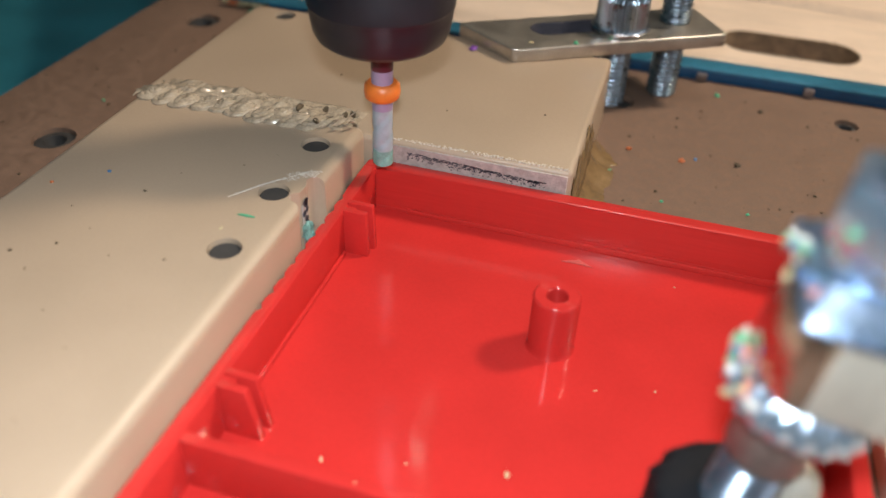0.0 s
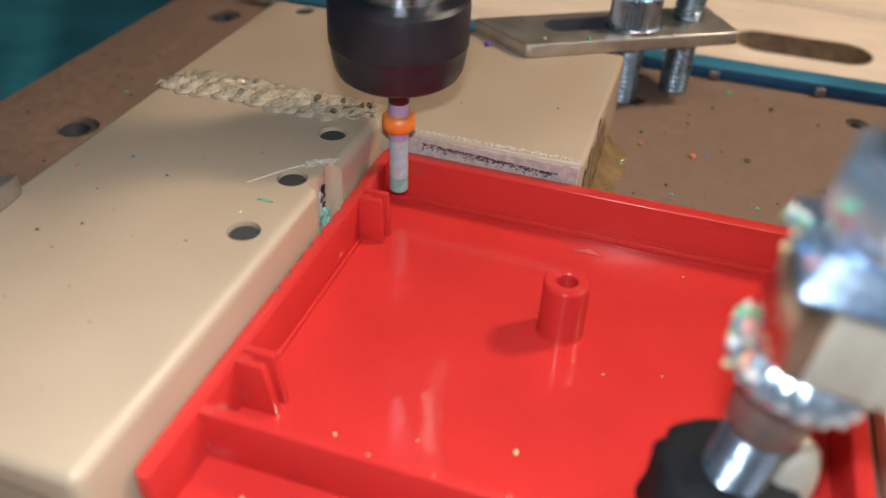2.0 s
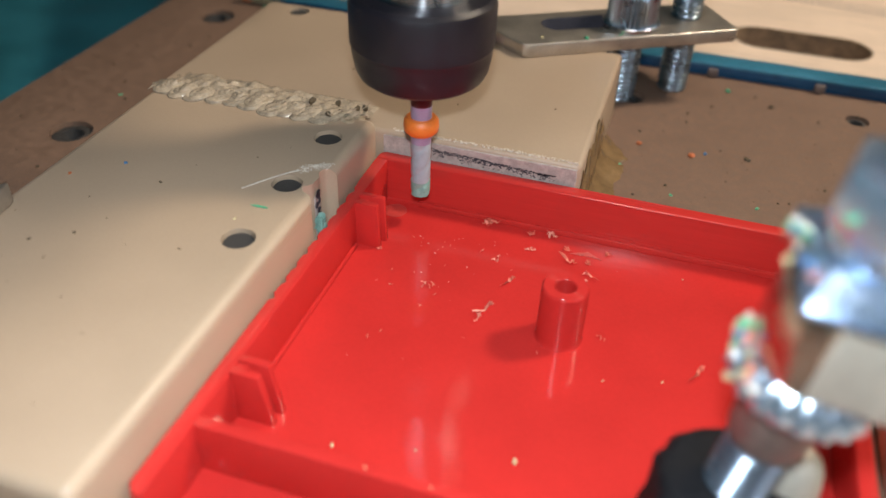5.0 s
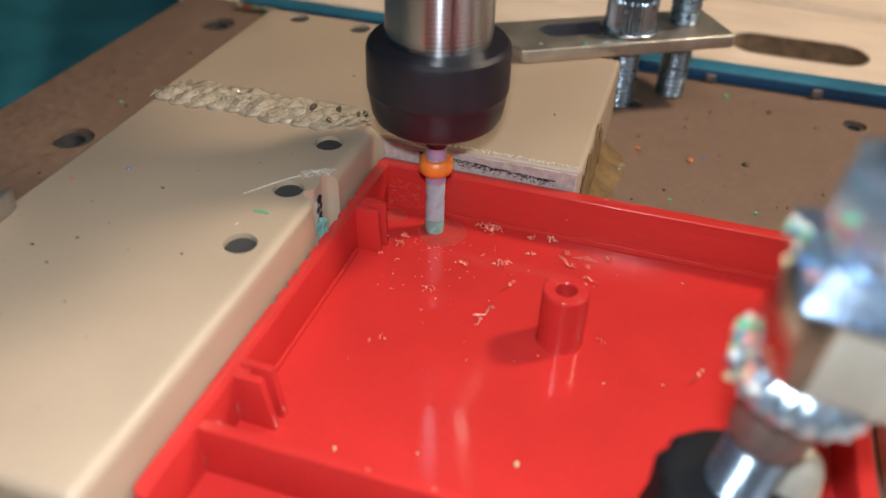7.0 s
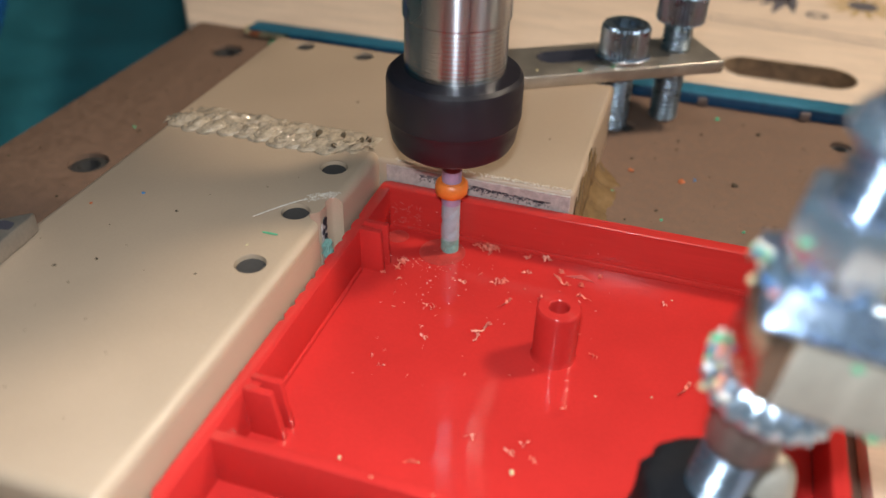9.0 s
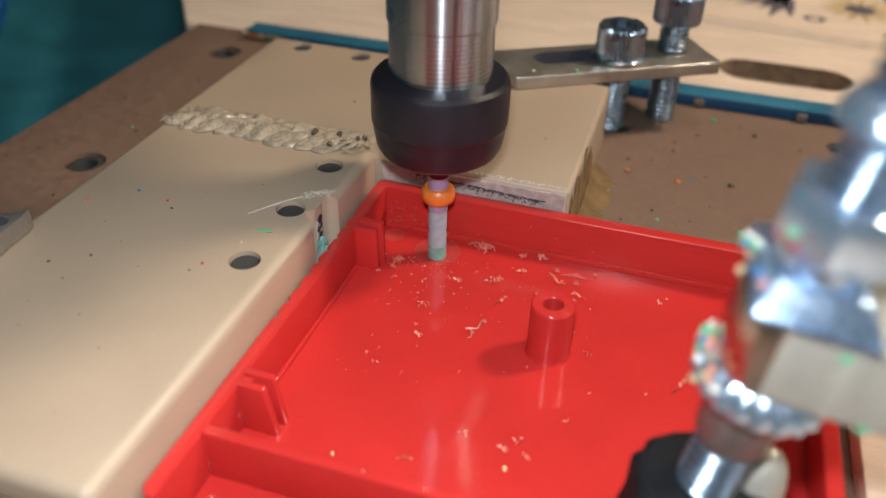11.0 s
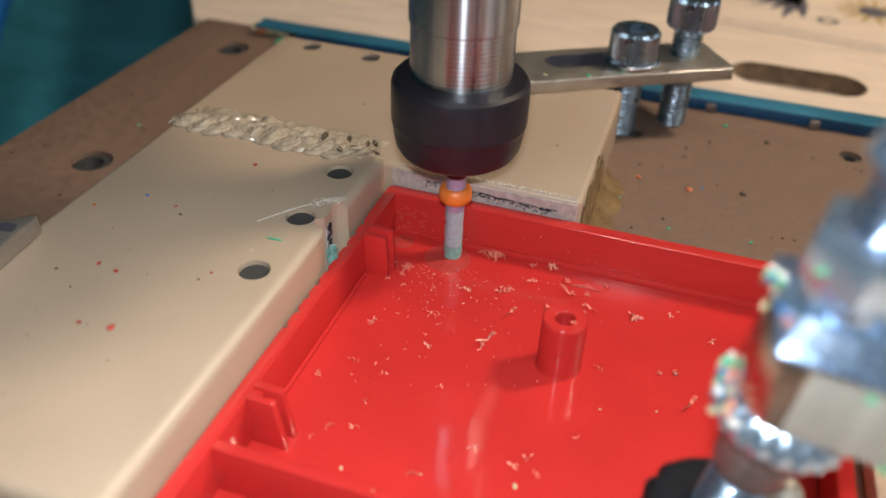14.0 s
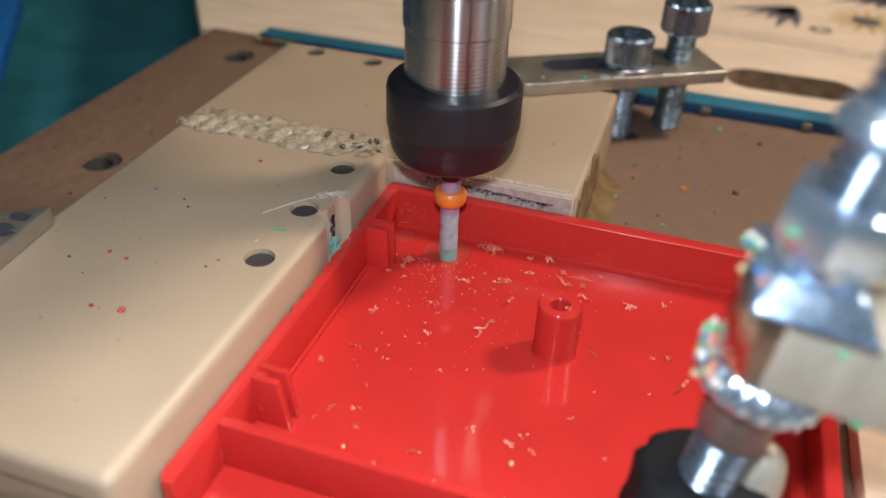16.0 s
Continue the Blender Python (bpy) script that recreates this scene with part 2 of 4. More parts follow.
def stadium(x0, x1, y0, y1, n=12):
    r, cy = (y1 - y0) / 2, (y0 + y1) / 2
    return [(x1 - r + r * math.cos(a), cy + r * math.sin(a)) for a in [math.pi * (k / n - 0.5) for k in range(n + 1)]] + \
           [(x0 + r + r * math.cos(a), cy + r * math.sin(a)) for a in [math.pi * (k / n + 0.5) for k in range(n + 1)]]


carve(board, [prism(stadium(51, 82, 88.5, 101.5), -8, 2)])
part("slot_floor", prism(stadium(51.1, 81.9, 88.6, 101.4), -8.3, -7.6), PLY, board, "pale wooden floor of the slot")
lining = bmesh.new()
so, si = stadium(51.0, 82.0, 88.5, 101.5), stadium(51.5, 81.5, 89.0, 101.0)
for a, b in ((so, si),):
    top_o, top_i = [lining.verts.new((x, y, -2.95)) for x, y in a], [lining.verts.new((x, y, -2.95)) for x, y in b]
    low_i = [lining.verts.new((x, y, -7.9)) for x, y in b]
    for k in range(len(a)):
        j = (k + 1) % len(a)
        lining.faces.new((top_o[k], top_o[j], top_i[j], top_i[k]))
        lining.faces.new((top_i[k], top_i[j], low_i[j], low_i[k]))
part("scorched_edge", lining, BURN, board, "scorched wall of the slot")
# a worn dark drawing and a ruler scale on the board
marks = bmesh.new()
for k in range(58):
    x = 34 + k * 1.5
    y = 126.6 - 0.12 * (x - 46)
    h = 2.6 if k % 5 == 0 else 1.5
    add_prism(marks, [(x, y), (x + 0.28, y), (x + 0.28, y + h), (x, y + h)], -3.2, -2.97)
for dy in (-0.5, 4.0):
    add_prism(marks, [(34, 128 + dy), (122, 117.5 + dy), (122, 117.9 + dy), (34, 128.4 + dy)], -3.2, -2.97)
part("ruler_scale", marks, INK, board, "faint ruled scale")
art = bmesh.new()


def stroke(bm, x, y, length, width, turn):
    """One leaf-shaped ink stroke, pointed at its far end."""
    c, q = math.cos(radians(turn)), math.sin(radians(turn))
    shape = [(0, -0.35), (0.25, -0.5), (0.6, -0.42), (1, 0), (0.6, 0.42), (0.25, 0.5), (0, 0.35)]
    add_prism(bm, [(x + length * u * c - width * v * q, y + length * u * q + width * v * c) for u, v in shape], -3.2, -2.96)


# a fan of dark feathers, a small ring, and a flower
for turn, length in ((205, 24), (222, 19), (240, 17), (256, 22), (272, 19)):
    stroke(art, 68, 158, length, 3.6, turn)
    stroke(art, 98, 182, length, 3.6, turn + 8)
for k in range(14):
    a, b = 2 * math.pi * k / 14, 2 * math.pi * (k + 0.8) / 14
    add_prism(art, [(75 + r * math.cos(q), 140 + r * math.sin(q)) for r, q in ((1.7, a), (3.0, a), (3.0, b), (1.7, b))], -3.2, -2.96)
add_prism(art, ngon(4.2, 24, 0, 88, 153), -3.2, -2.95)
stroke(art, 92, 132, 14, 3.0, 8)
stroke(art, 104, 140, 12, 3.4, 200)
petals = bmesh.new()
for k in range(13):
    stroke(petals, 88 + 4.4 * math.cos(k * 0.483), 153 + 4.4 * math.sin(k * 0.483), 7.0, 2.0, math.degrees(k * 0.483))
part("flower", petals, YELLOW, board, "faded yellow petals drawn round a dark centre")
part("drawing", art, INK, board, "worn dark ink drawing")
plank = single("plank", box(71.5, 120, -150, -22, BED, 1.6, 0.5, 2), PLY, "pale plywood strip lying on the bed beside the tray", "plank")
single("wall_back", box(-900, 900, 880, 900, -60, 900), WALL, "plain workshop wall", "wall", kind="structure")
single("wall_front", box(-900, 900, -900, -880, -60, 900), WALL, "plain workshop wall", "wall", kind="structure")
single("wall_left", box(-900, -880, -880, 880, -60, 900), TEAL, "teal painted cabinet wall", "wall", kind="structure")
single("wall_right", box(880, 900, -880, 880, -60, 900), WALL, "plain workshop wall", "wall", kind="structure")
single("ceiling", box(-900, 900, -900, 900, 900, 920), WALL, "plain workshop ceiling", "ceiling", kind="structure")
blue_bar = single("blue_bar", prism([(-139, 52), (-187, 118), (-330, 118), (-330, 52)], -26, -20, 1.0, 3), BLUE, "bright blue plastic tray edge beside the bed", "plastic strip")

# ---- tan fixture plates ----
TOP = 12.43
TOP2 = 10.5
HOLES2 = ((-32.3, 38.6), (-19.2, 38.0), (-6.1, 37.4))


def plate_left():
    t = thing("fixture_plate", 0, 0, BED, "tan plastic fixture plate with bored holes and a torn edge", "fixture plate", "fixture plates")
    body = part("body", box(-37.2, -0.35, -71.5, -0.2, 0, TOP - BED, 1.5, 6), TAN, t)
    h = TOP - BED
    cut = [add_prism(bmesh.new(), ngon(2.05, 40, 0, -5, y), 3, h + 3) for y in (-34, -21.05, -8)]
    # added plugs just under the top; their dark colour paints the bores' shade
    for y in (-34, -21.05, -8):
        part("bore_shade_plug", lathe([(0, 2), (2.0, 2), (2.0, h - 0.75), (1.8, h - 0.5), (0, h - 0.6)], 32), HOLE, t, "dark plug painted as the bore's shade", at=(-5, y, 0))
    # torn pocket in the edge towards the tray
    cut.append(prism([(3, -16.2), (-0.6, -15.5), (-1.9, -15.9), (-2.3, -17.2), (-1.7, -18.2), (-1.9, -20.2), (-2.9, -21.0), (-2.4, -22.0), (-0.9, -22.6), (-0.2, -24), (3, -24.4)], 4.5, h + 3, 0.35, 2))
    # saw kerf across the front end
    cut.append(prism([(-60, -80), (-4.6, -80), (-4.0, -71), (-4.4, -69.6), (-60, -69.6)], 9.9, 10.7))
    cut.append(prism([(-60, -80), (-3.4, -80), (-3.4, -71.2), (-60, -71.2)], -3, 9.95))
    carve(body, cut)
    part("pocket_face", box(-1.86, -1.62, -20.0, -18.6, 4.6, h - 2.2, 0.08, 1), TAN_CUT, t, "raw torn face")
    scuff = bmesh.new()
    r = random.Random(9)
    for k in range(26):
        z = h - 1.8 - 6.5 * r.random()
        y = -18.9 - 0.9 * r.random() + 0.05 * (z - 8)
        add_prism(scuff, ngon(0.28 + 0.25 * r.random(), 6, r.random(), 0, 0), 0, 0.06)
        bmesh.ops.rotate(scuff, verts=scuff.verts[-12:], cent=(0, 0, 0), matrix=Matrix.Rotation(radians(90), 3, "Y"))
        bmesh.ops.translate(scuff, verts=scuff.verts[-12:], vec=(-1.62, y, z))
    part("scuff", scuff, SCUFF_SHADE, t, "black marker residue in the torn pocket")
    g = bmesh.new()
    for k in range(14):
        b = blob(0.22 + 0.3 * r.random(), 0.3 + 0.3 * r.random(), 0.25, k, 0.6, 1)
        for v in b.verts:
            v.co += Vector((-1.3 + 0.8 * r.random(), -19.6 - 1.2 * r.random(), h - 4.5 - 3 * r.random()))
        me = bpy.data.meshes.new("tmp")
        b.to_mesh(me)
        g.from_mesh(me)
        b.free()
        bpy.data.meshes.remove(me)
    part("green_dust", g, TIPCOL, t, "pale green swarf")
    # long scratch curving past the middle hole
    sc = bmesh.new()
    for k in range(90):
        u = k / 89
        x = -9.9 + 8.2 * u
        y = -24.0 + 8.2 * u + 1.6 * math.sin(2.6 * u)
        for q in range(1 if u < 0.6 else 4):
            w = 0.05 + 0.06 * r.random()
            dx, dy = (0, 0) if u < 0.6 else (1.1 * (r.random() - 0.5), 1.8 * (r.random() - 0.5))
            add_prism(sc, ngon(w * (1.6 if u < 0.6 else 1), 5, r.random() * 3, x + dx, y + dy), h - 0.05, h + 0.03 + 0.05 * r.random())
    part("scratch", sc, PINK, t, "whitened scratch in the plastic")
    # pale rubbed chamfer beside the tray
    return t


def plate_back():
    t = thing("fixture_plate", 0, 0, BED, "tan plastic fixture plate with a sawn speckled front edge", "fixture plate", "fixture plates")
    h = TOP2 - BED
    body = part("body", box(-40.0, 30.7, 0.25, 42.0, 0, h, 0.9, 4), TAN, t)
    carve(body, [add_prism(bmesh.new(), ngon(2.05, 40, 0, x, y), 3, h + 3) for x, y in HOLES2])
    # the same added dark plugs, painting the shade of these bores
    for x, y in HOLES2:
        part("bore_shade_plug", lathe([(0, 2), (2.0, 2), (2.0, h - 0.75), (1.8, h - 0.5), (0, h - 0.6)], 32), HOLE, t, "dark plug painted as the bore's shade", at=(x, y, 0))
    part("sawn_face", box(0.3, 30.1, 0.10, 0.5, 0.6, h - 0.75, 0.1, 1), TAN_CUT, t, "pinkish sawn face")
    r = random.Random(3)
    sp = bmesh.new()
    for k in range(1100):
        u = r.random()
        x = 6 + 21 * u
        z = h - 1.5 - 0.9 * u - 0.9 * abs(r.gauss(0, 0.5))
        if noise.noise((x * 1.1, z * 2.0, 3)) + 0.8 * r.random() < 0.25:
            continue
        n0 = len(sp.verts)
        add_prism(sp, [(a * (1 + 1.5 * r.random()), b) for a, b in ngon(0.035 + 0.07 * r.random(), 5, r.random())], 0, 0.04)
        vs = sp.verts[n0:] if n0 else sp.verts[:]
        for v in vs:
            v.co = Vector((v.co.x + x, 0.11 - v.co.z, v.co.y + z))
    part("scuff", sp, SCUFF_SHADE, t, "dark marker speckles")
    wh = bmesh.new()
    for k in range(260):
        x = 1.5 + 28.5 * r.random()
        add_prism(wh, ngon(0.05 + 0.10 * r.random(), 5, r.random(), x, 0.75 + 0.5 * r.random() ** 2), h - 0.3, h + 0.02)
    part("burr", wh, PINK, t, "whitish burr along the sawn edge")
    return t


plate_left()
plate_back()

# hot glue zigzag over the joint of the plates

def rope(bm, pts, radius, seg=24):
    prev = None
    for k, p in enumerate(pts):
        d = (pts[min(k + 1, len(pts) - 1)] - pts[max(k - 1, 0)]).normalized()
        side = d.cross(Vector((0, 0, 1))).normalized()
        up = side.cross(d)
        taper = min(1, 0.35 + 4 * min(k, len(pts) - 1 - k) / len(pts))
        r0 = radius * taper * (1 + 0.22 * noise.noise(p * 0.9) + 0.12 * noise.noise(p * 2.7))
        ring = [bm.verts.new(p + (side * math.cos(q) + up * 0.62 * math.sin(q)) * r0 * (1 + 0.09 * math.cos(6 * q + 0.05 * k + radius * 40))) for q in [2 * math.pi * j / seg for j in range(seg)]]
        if prev:
            for j in range(seg):
                bm.faces.new((prev[j], prev[(j + 1) % seg], ring[(j + 1) % seg], ring[j]))
        else:
            bm.faces.new(ring)
        prev = ring
    bm.faces.new(prev[::-1])


# a row of drooping loops along the front, each a bent rope laid over the one before
rg = random.Random(12)
LOOPS = 10
loops = []
for k in range(LOOPS):
    lean = radians(228 + 14 * (rg.random() - 0.5))
    dx, dy = math.cos(lean), math.sin(lean)
    bx, by = -32.6 + 3.05 * k + 0.8 * (rg.random() - 0.5), -0.6 + 0.9 * (rg.random() - 0.5)
    length, width = 4.6 + 1.0 * rg.random(), 1.25 + 0.35 * rg.random()
    for shrink, thick, rise in ((1.0, 0.72, 0.30), (0.62, 0.62, 0.62), (0.28, 0.5, 0.85)):
        pts = []
        for j in range(34):
            a = radians(-158 + 316 * j / 33)
            along = length * (0.5 + 0.5 * shrink * math.cos(a)) + 0.25 * noise.noise((k * 3.1, j * 0.22, shrink * 5))
            side = width * shrink * math.sin(a) * (0.75 + 0.25 * math.cos(a)) + 0.28 * noise.noise((k * 5.3, j * 0.2, shrink * 9))
            pts.append(Vector((bx + dx * along - dy * side, by + dy * along + dx * side, rise + 0.25 * math.cos(a) * -1 + 0.15 * noise.noise((j * 0.3, k * 2.2, shrink)))))
        bm = bmesh.new()
        rope(bm, pts, thick * (0.85 + 0.3 * rg.random()))
        loops.append(bm)
# the thin smear that runs over the lower plate
sm = bmesh.new()
bmesh.ops.create_grid(sm, x_segments=150, y_segments=46, size=1)
for v in sm.verts:
    gx, gy = v.co.x, v.co.y
    edge = 1 - max(abs(gx), abs(gy)) ** 4
    x = -20.2 + 17.8 * gx + 1.1 * noise.noise((gy * 4, 2, 1)) * abs(gx)
    y = 2.3 + 4.9 * gy + 1.4 * noise.noise((x * 0.35, 7, 1)) * abs(gy)
    z = (0.15 if y < 0.1 else -1.75 * min(1, (y - 0.1) / 2.6)) + edge * (1.3 + 0.6 * noise.noise((x * 0.45, y * 0.5, 1)) + 0.5 * noise.noise((x * 0.9 - y * 0.8, y * 0.6, 4)) + 0.2 * noise.noise((x * 2.2, y * 2.2, 9))) - 0.35
    v.co = Vector((x, y, z))
bead = single("glue_bead", sm, GLUE, "glossy looped bead of dried hot glue across the plate joint", "glue", at=(0, 0, TOP), smooth=80)
for bm in loops:
    part("glue_loop", bm, GLUE, bead, smooth=80)
# stray threads drawn out at both ends of the bead, and torn flakes at its end
for pts, r0 in (([(-35.6, -3.0, 0.3), (-36.4, -2.6, 0.4), (-37.2, -3.0, 0.2), (-37.6, -3.8, -0.2)], 0.18), ([(-35.0, 1.0, -0.6), (-36.0, 2.0, -0.4), (-36.3, 3.2, -0.6), (-37.3, 3.8, -1.0)], 0.14), ([(-3.0, -2.4, 0.5), (-1.9, -1.3, 1.2), (-1.0, -1.0, 1.9)], 0.2), ([(-3.6, -0.6, 0.6), (-2.5, 0.2, 1.3), (-1.9, 0.4, 2.0)], 0.16)):
    wisp = bmesh.new()
    rope(wisp, [Vector(p) for p in pts], r0, 8)
    part("glue_thread", wisp, GLUE, bead, smooth=80)
for k in range(9):
    part("glue_flake", blob(0.9 + 0.5 * rg.random(), 0.35, 0.12, k + 60, 0.9, 2), GLUE, bead, at=(-6.6 + 5.2 * rg.random(), -3.6 + 2.6 * rg.random(), 0.9 + 0.5 * rg.random()), rot=(rg.uniform(-30, 30), rg.uniform(-30, 30), rg.uniform(0, 180)))
# amber glue that ran off the plate's end and set on the bed
pool = bmesh.new()
cols = []
for i in range(61):
    y = 0.2 + 0.55 * i
    w = 4.4 + 1.7 * noise.noise((y * 0.16, 3, 0)) + 0.8 * noise.noise((y * 0.7, 5, 0))
    w *= min(1, (i + 3) / 12, (64 - i) / 16)
    hgt = 3.0 + 1.6 * noise.noise((y * 0.25, 8, 2))
    cols.append([pool.verts.new((30.5 + w * u, y, BED + 0.02 + hgt * (1 - u) ** 2.6 * min(1, (64 - i) / 16) + 0.25 * (1 - u ** 6) * (1 + 0.6 * noise.noise((w * u, y * 0.8, 4))))) for u in [j / 11 for j in range(12)]])
    cols[-1].append(pool.verts.new((30.5 + w, y, BED - 0.05)))
    cols[-1].append(pool.verts.new((30.5, y, BED - 0.05)))
for a, b in zip(cols, cols[1:]):
    for j in range(14):
        pool.faces.new((a[j], a[(j + 1) % 14], b[(j + 1) % 14], b[j]))
pool.faces.new(cols[0][::-1])
pool.faces.new(cols[-1])
single("glue_pool", pool, GLUEBROWN, "amber glue set along the plate's end on the bed", "glue", smooth=70)
# runs of glue down the end of the lower plate
for k, (y, w, h) in enumerate(((2.5, 1.6, 6.5), (6.0, 2.2, 8.0), (10.5, 1.8, 7.0), (15, 2.4, 9), (20, 1.8, 6))):
    part("glue_run", blob(0.55, w, h * 0.62, k + 31, 0.55, 3), GLUEBROWN, bead, "brownish glue run", at=(30.75, y, -8.6), smooth=80)
for k, (x, y, sx, sy) in enumerate(((-11.0, -0.2, 0.42, 1.1), (-7.6, 1.6, 0.35, 0.6), (-4.2, 1.0, 0.35, 0.5), (-3.2, 1.6, 0.5, 0.28), (-7.0, -3.4, 0.5, 0.3))):
    part("dirt", blob(sx, sy, 0.5, k + 2, 0.5, 2), BROWNSCRAP, bead, "dark dirt stuck in the glue", at=(x, y, 1.0 if y < 0 else 0.35))

# sooty steel block that rests on the plate
blk = thing("steel_block", -34.8, -36.6, TOP, "scuffed grey steel block with a dark scaled top", "steel block")
part("body", prism([(0, 0), (-27, -24), (-27, -44), (3.0, -38.0), (0.3, -1.2)], 0.1, 3.0, 0.35, 2), BAR, blk)
film = bmesh.new()
rb = random.Random(17)
for k in range(150):
    u, v = rb.random(), rb.random()
    x, y = -1.2 - 24 * u, -2.5 - 22 * u - 15 * v
    add_prism(film, [(x + a * (1 + 2 * rb.random()), y + b) for a, b in ngon(0.5 + 0.9 * rb.random(), 7, rb.random() * 3)], 2.9, 3.02 + 0.002 * k / 10)
part("scale", film, SCUFF_SHADE, blk, "dark blotched scale on the steel")

# ---- the red tray ----
RIM = 7.0


def tray():
    t = thing("tray", 0, 0, BED, "glossy red plastic enclosure half with ribs and a screw post", "plastic tray")
    f, h = 2.1, RIM - BED
    W, L = 67.5, -66.0
    part("floor", box(0.3, W - 0.3, L, -0.3, 0, f, 0.2, 1), RED, t)
    # back wall, left wall with a chewed outer edge, right wall
    bw = bmesh.new()
    add_prism(bw, [(0, -2.2), (0.0, -1.0), (0.25, -0.3), (1.0, 0), (W - 1, 0), (W, -1), (W, -2.2)], 0.2, h)
    for v in bw.verts:
        if v.co.z < 1 and v.co.y < -2:
            v.co.y -= 0.6
    part("back_wall", bevel(bw, 0.28, 3), RED_WALL, t)
    outer = []
    y = -2.2
    r = random.Random(5)
    while y > -64.6:
        d = 0.0
        if -37 < y < -9.5:
            d = 0.42 * max(0, math.sin((y + 9.5) * 2 * math.pi / 3.1)) ** 1.5 + 0.1 * r.random()
        outer.append((d, y))
        y -= 0.31
    lw = bmesh.new()
    add_prism(lw, outer + [(0.1, -65.2), (0.7, L + 0.1), (1.9, L + 0.1), (1.9, -2.2)], 0.2, h)
    part("side_wall", bevel(lw, 0.22, 2, 50), RED, t)
    part("side_wall", box(W - 1.9, W, L, -2.2, 0.2, h, 0.25, 3), RED, t)
    # low ledge at the foot of the walls
    part("ledge", prism([(1.8, -46.5), (2.35, -46.5), (2.35, -15.5), (1.8, -15.5)], f - 0.1, f + 0.7, 0.25, 3), RED, t)
    part("ledge", box(7.0, W - 1.8, -3.0, -2.3, f - 0.1, f + 0.8, 0.15, 2), RED_WALL, t)
    part("cross_wall", box(1.8, W - 1.8, -57.0, -55.6, f - 0.2, h - 0.05, 0.22, 3), RED, t)

    def rib(x0, top, foot, yc, th, zt):
        bm = bmesh.new()
        for yy in (yc - th / 2, yc + th / 2):
            for x, z in ((x0, f - 0.1), (foot, f - 0.1), (top, zt), (x0, zt)):
                bm.verts.new((x, yy, z))
        bm.verts.ensure_lookup_table()
        v = bm.verts
        for q in ((0, 1, 2, 3), (7, 6, 5, 4), (0, 4, 5, 1), (1, 5, 6, 2), (2, 6, 7, 3), (3, 7, 4, 0)):
            bm.faces.new([v[i] for i in q])
        return bevel(bm, 0.15, 2)

    for yb in (-47.2, -12.6, ):
        wide = yb > -20
        part("rib", rib(1.7, 5.4 if wide else 5.5, 5.7 if wide else 6.5, yb, 0.9, h + 0.3), RED, t)
        part("rib", rib(1.7, 5.1 if wide else 5.2, 5.4 if wide else 6.4, yb - 1.9, 1.0, h + 0.2), RED, t)
        part("rib_web", box(1.7, 3.2, yb - 1.9, yb, f - 0.1, h - 0.2), RED, t)
        part("rib", rib(W - 6.6, W - 1.7, W - 1.7, yb, 0.9, h + 0.2), RED, t)
        part("rib", rib(W - 6.6, W - 1.7, W - 1.7, yb - 1.9, 1.0, h + 0.2), RED, t)
    post = part("screw_post", lathe([(1.3, f), (1.3, f + 8.05), (1.45, f + 8.22), (2.68, f + 8.22), (2.86, f + 8.02), (2.88, f + 7.75), (2.882, f + 7.45), (2.918, f + 0.75), (2.92, f + 0.45), (3.02, f + 0.15), (3.1, f - 0.1), (1.3, f - 0.1)], 64), RED_POST, t, "hollow round screw post", at=(33.37, -24.36, 0))
    part("bore", lathe([(0, f + 4), (1.26, f + 4), (1.26, f + 3.5), (0, f + 3.5)], 32), RED, post)
    return t


RED_MILL = mat("milled_red_plastic", (0.56, 0.05, 0.04), 0.45, vary=0.25, size=1.5, fine=0.2, bump=0.5)
tray()
ringm = []
for k in range(9):
    rr = 0.35 + 0.37 * k
    ringm += [(rr, 0.02), (rr + 0.15, 0.055), (rr + 0.3, 0.02)]
milled = single("milled_patch", lathe([(0, 0.02)] + ringm + [(ringm[-1][0], -0.05), (0, -0.05)], 56), RED_MILL, "matt circular tool marks in the red tray floor", "tool marks", at=(12.2, -6.95, 0.1))

plunge = single("milled_patch", lathe([(0, 0.02)] + ringm[:12] + [(ringm[11][0], -0.05), (0, -0.05)], 40), RED_MILL, "small matt plunge mark in the tray's corner", "tool marks", at=(4.2, -5.2, 0.1))

# ---- spindle and cutter (moves) ----
spindle = thing("spindle", 12, -7, 0, "black collet nut on a bright steel spindle with a slim cutter", "milling spindle")
NB = 17.0
nut = part("collet_nut", lathe([(1.9, NB + 2.2), (5.6, NB + 1.5), (6.8, NB + 1.5), (7.7, NB + 1.75), (8.4, NB + 2.3), (8.85, NB + 3.2), (9.2, NB + 5.2), (9.32, NB + 6.5), (9.38, NB + 6.62), (9.5, NB + 6.8), (9.5, NB + 11.9), (9.35, NB + 12.6), (8.9, NB + 13.1), (7.2, NB + 13.4), (7.0, NB + 13.4), (1.9, NB + 13.0)], 96), BLACK, spindle, "satin black round collet nut", smooth=25)
sh = [(0, NB + 12), (7.0, NB + 12)]
z = NB + 13.0
while z < NB + 20.3:
    sh += [(7.0, z), (6.95, z + 0.25), (7.0, z + 0.5)]
    z += 0.6
part("threaded_nose", lathe(sh + [(7.0, NB + 20.8), (0, NB + 20.8)], 96), STEEL, spindle, "fine-threaded bright steel nose", smooth=25)
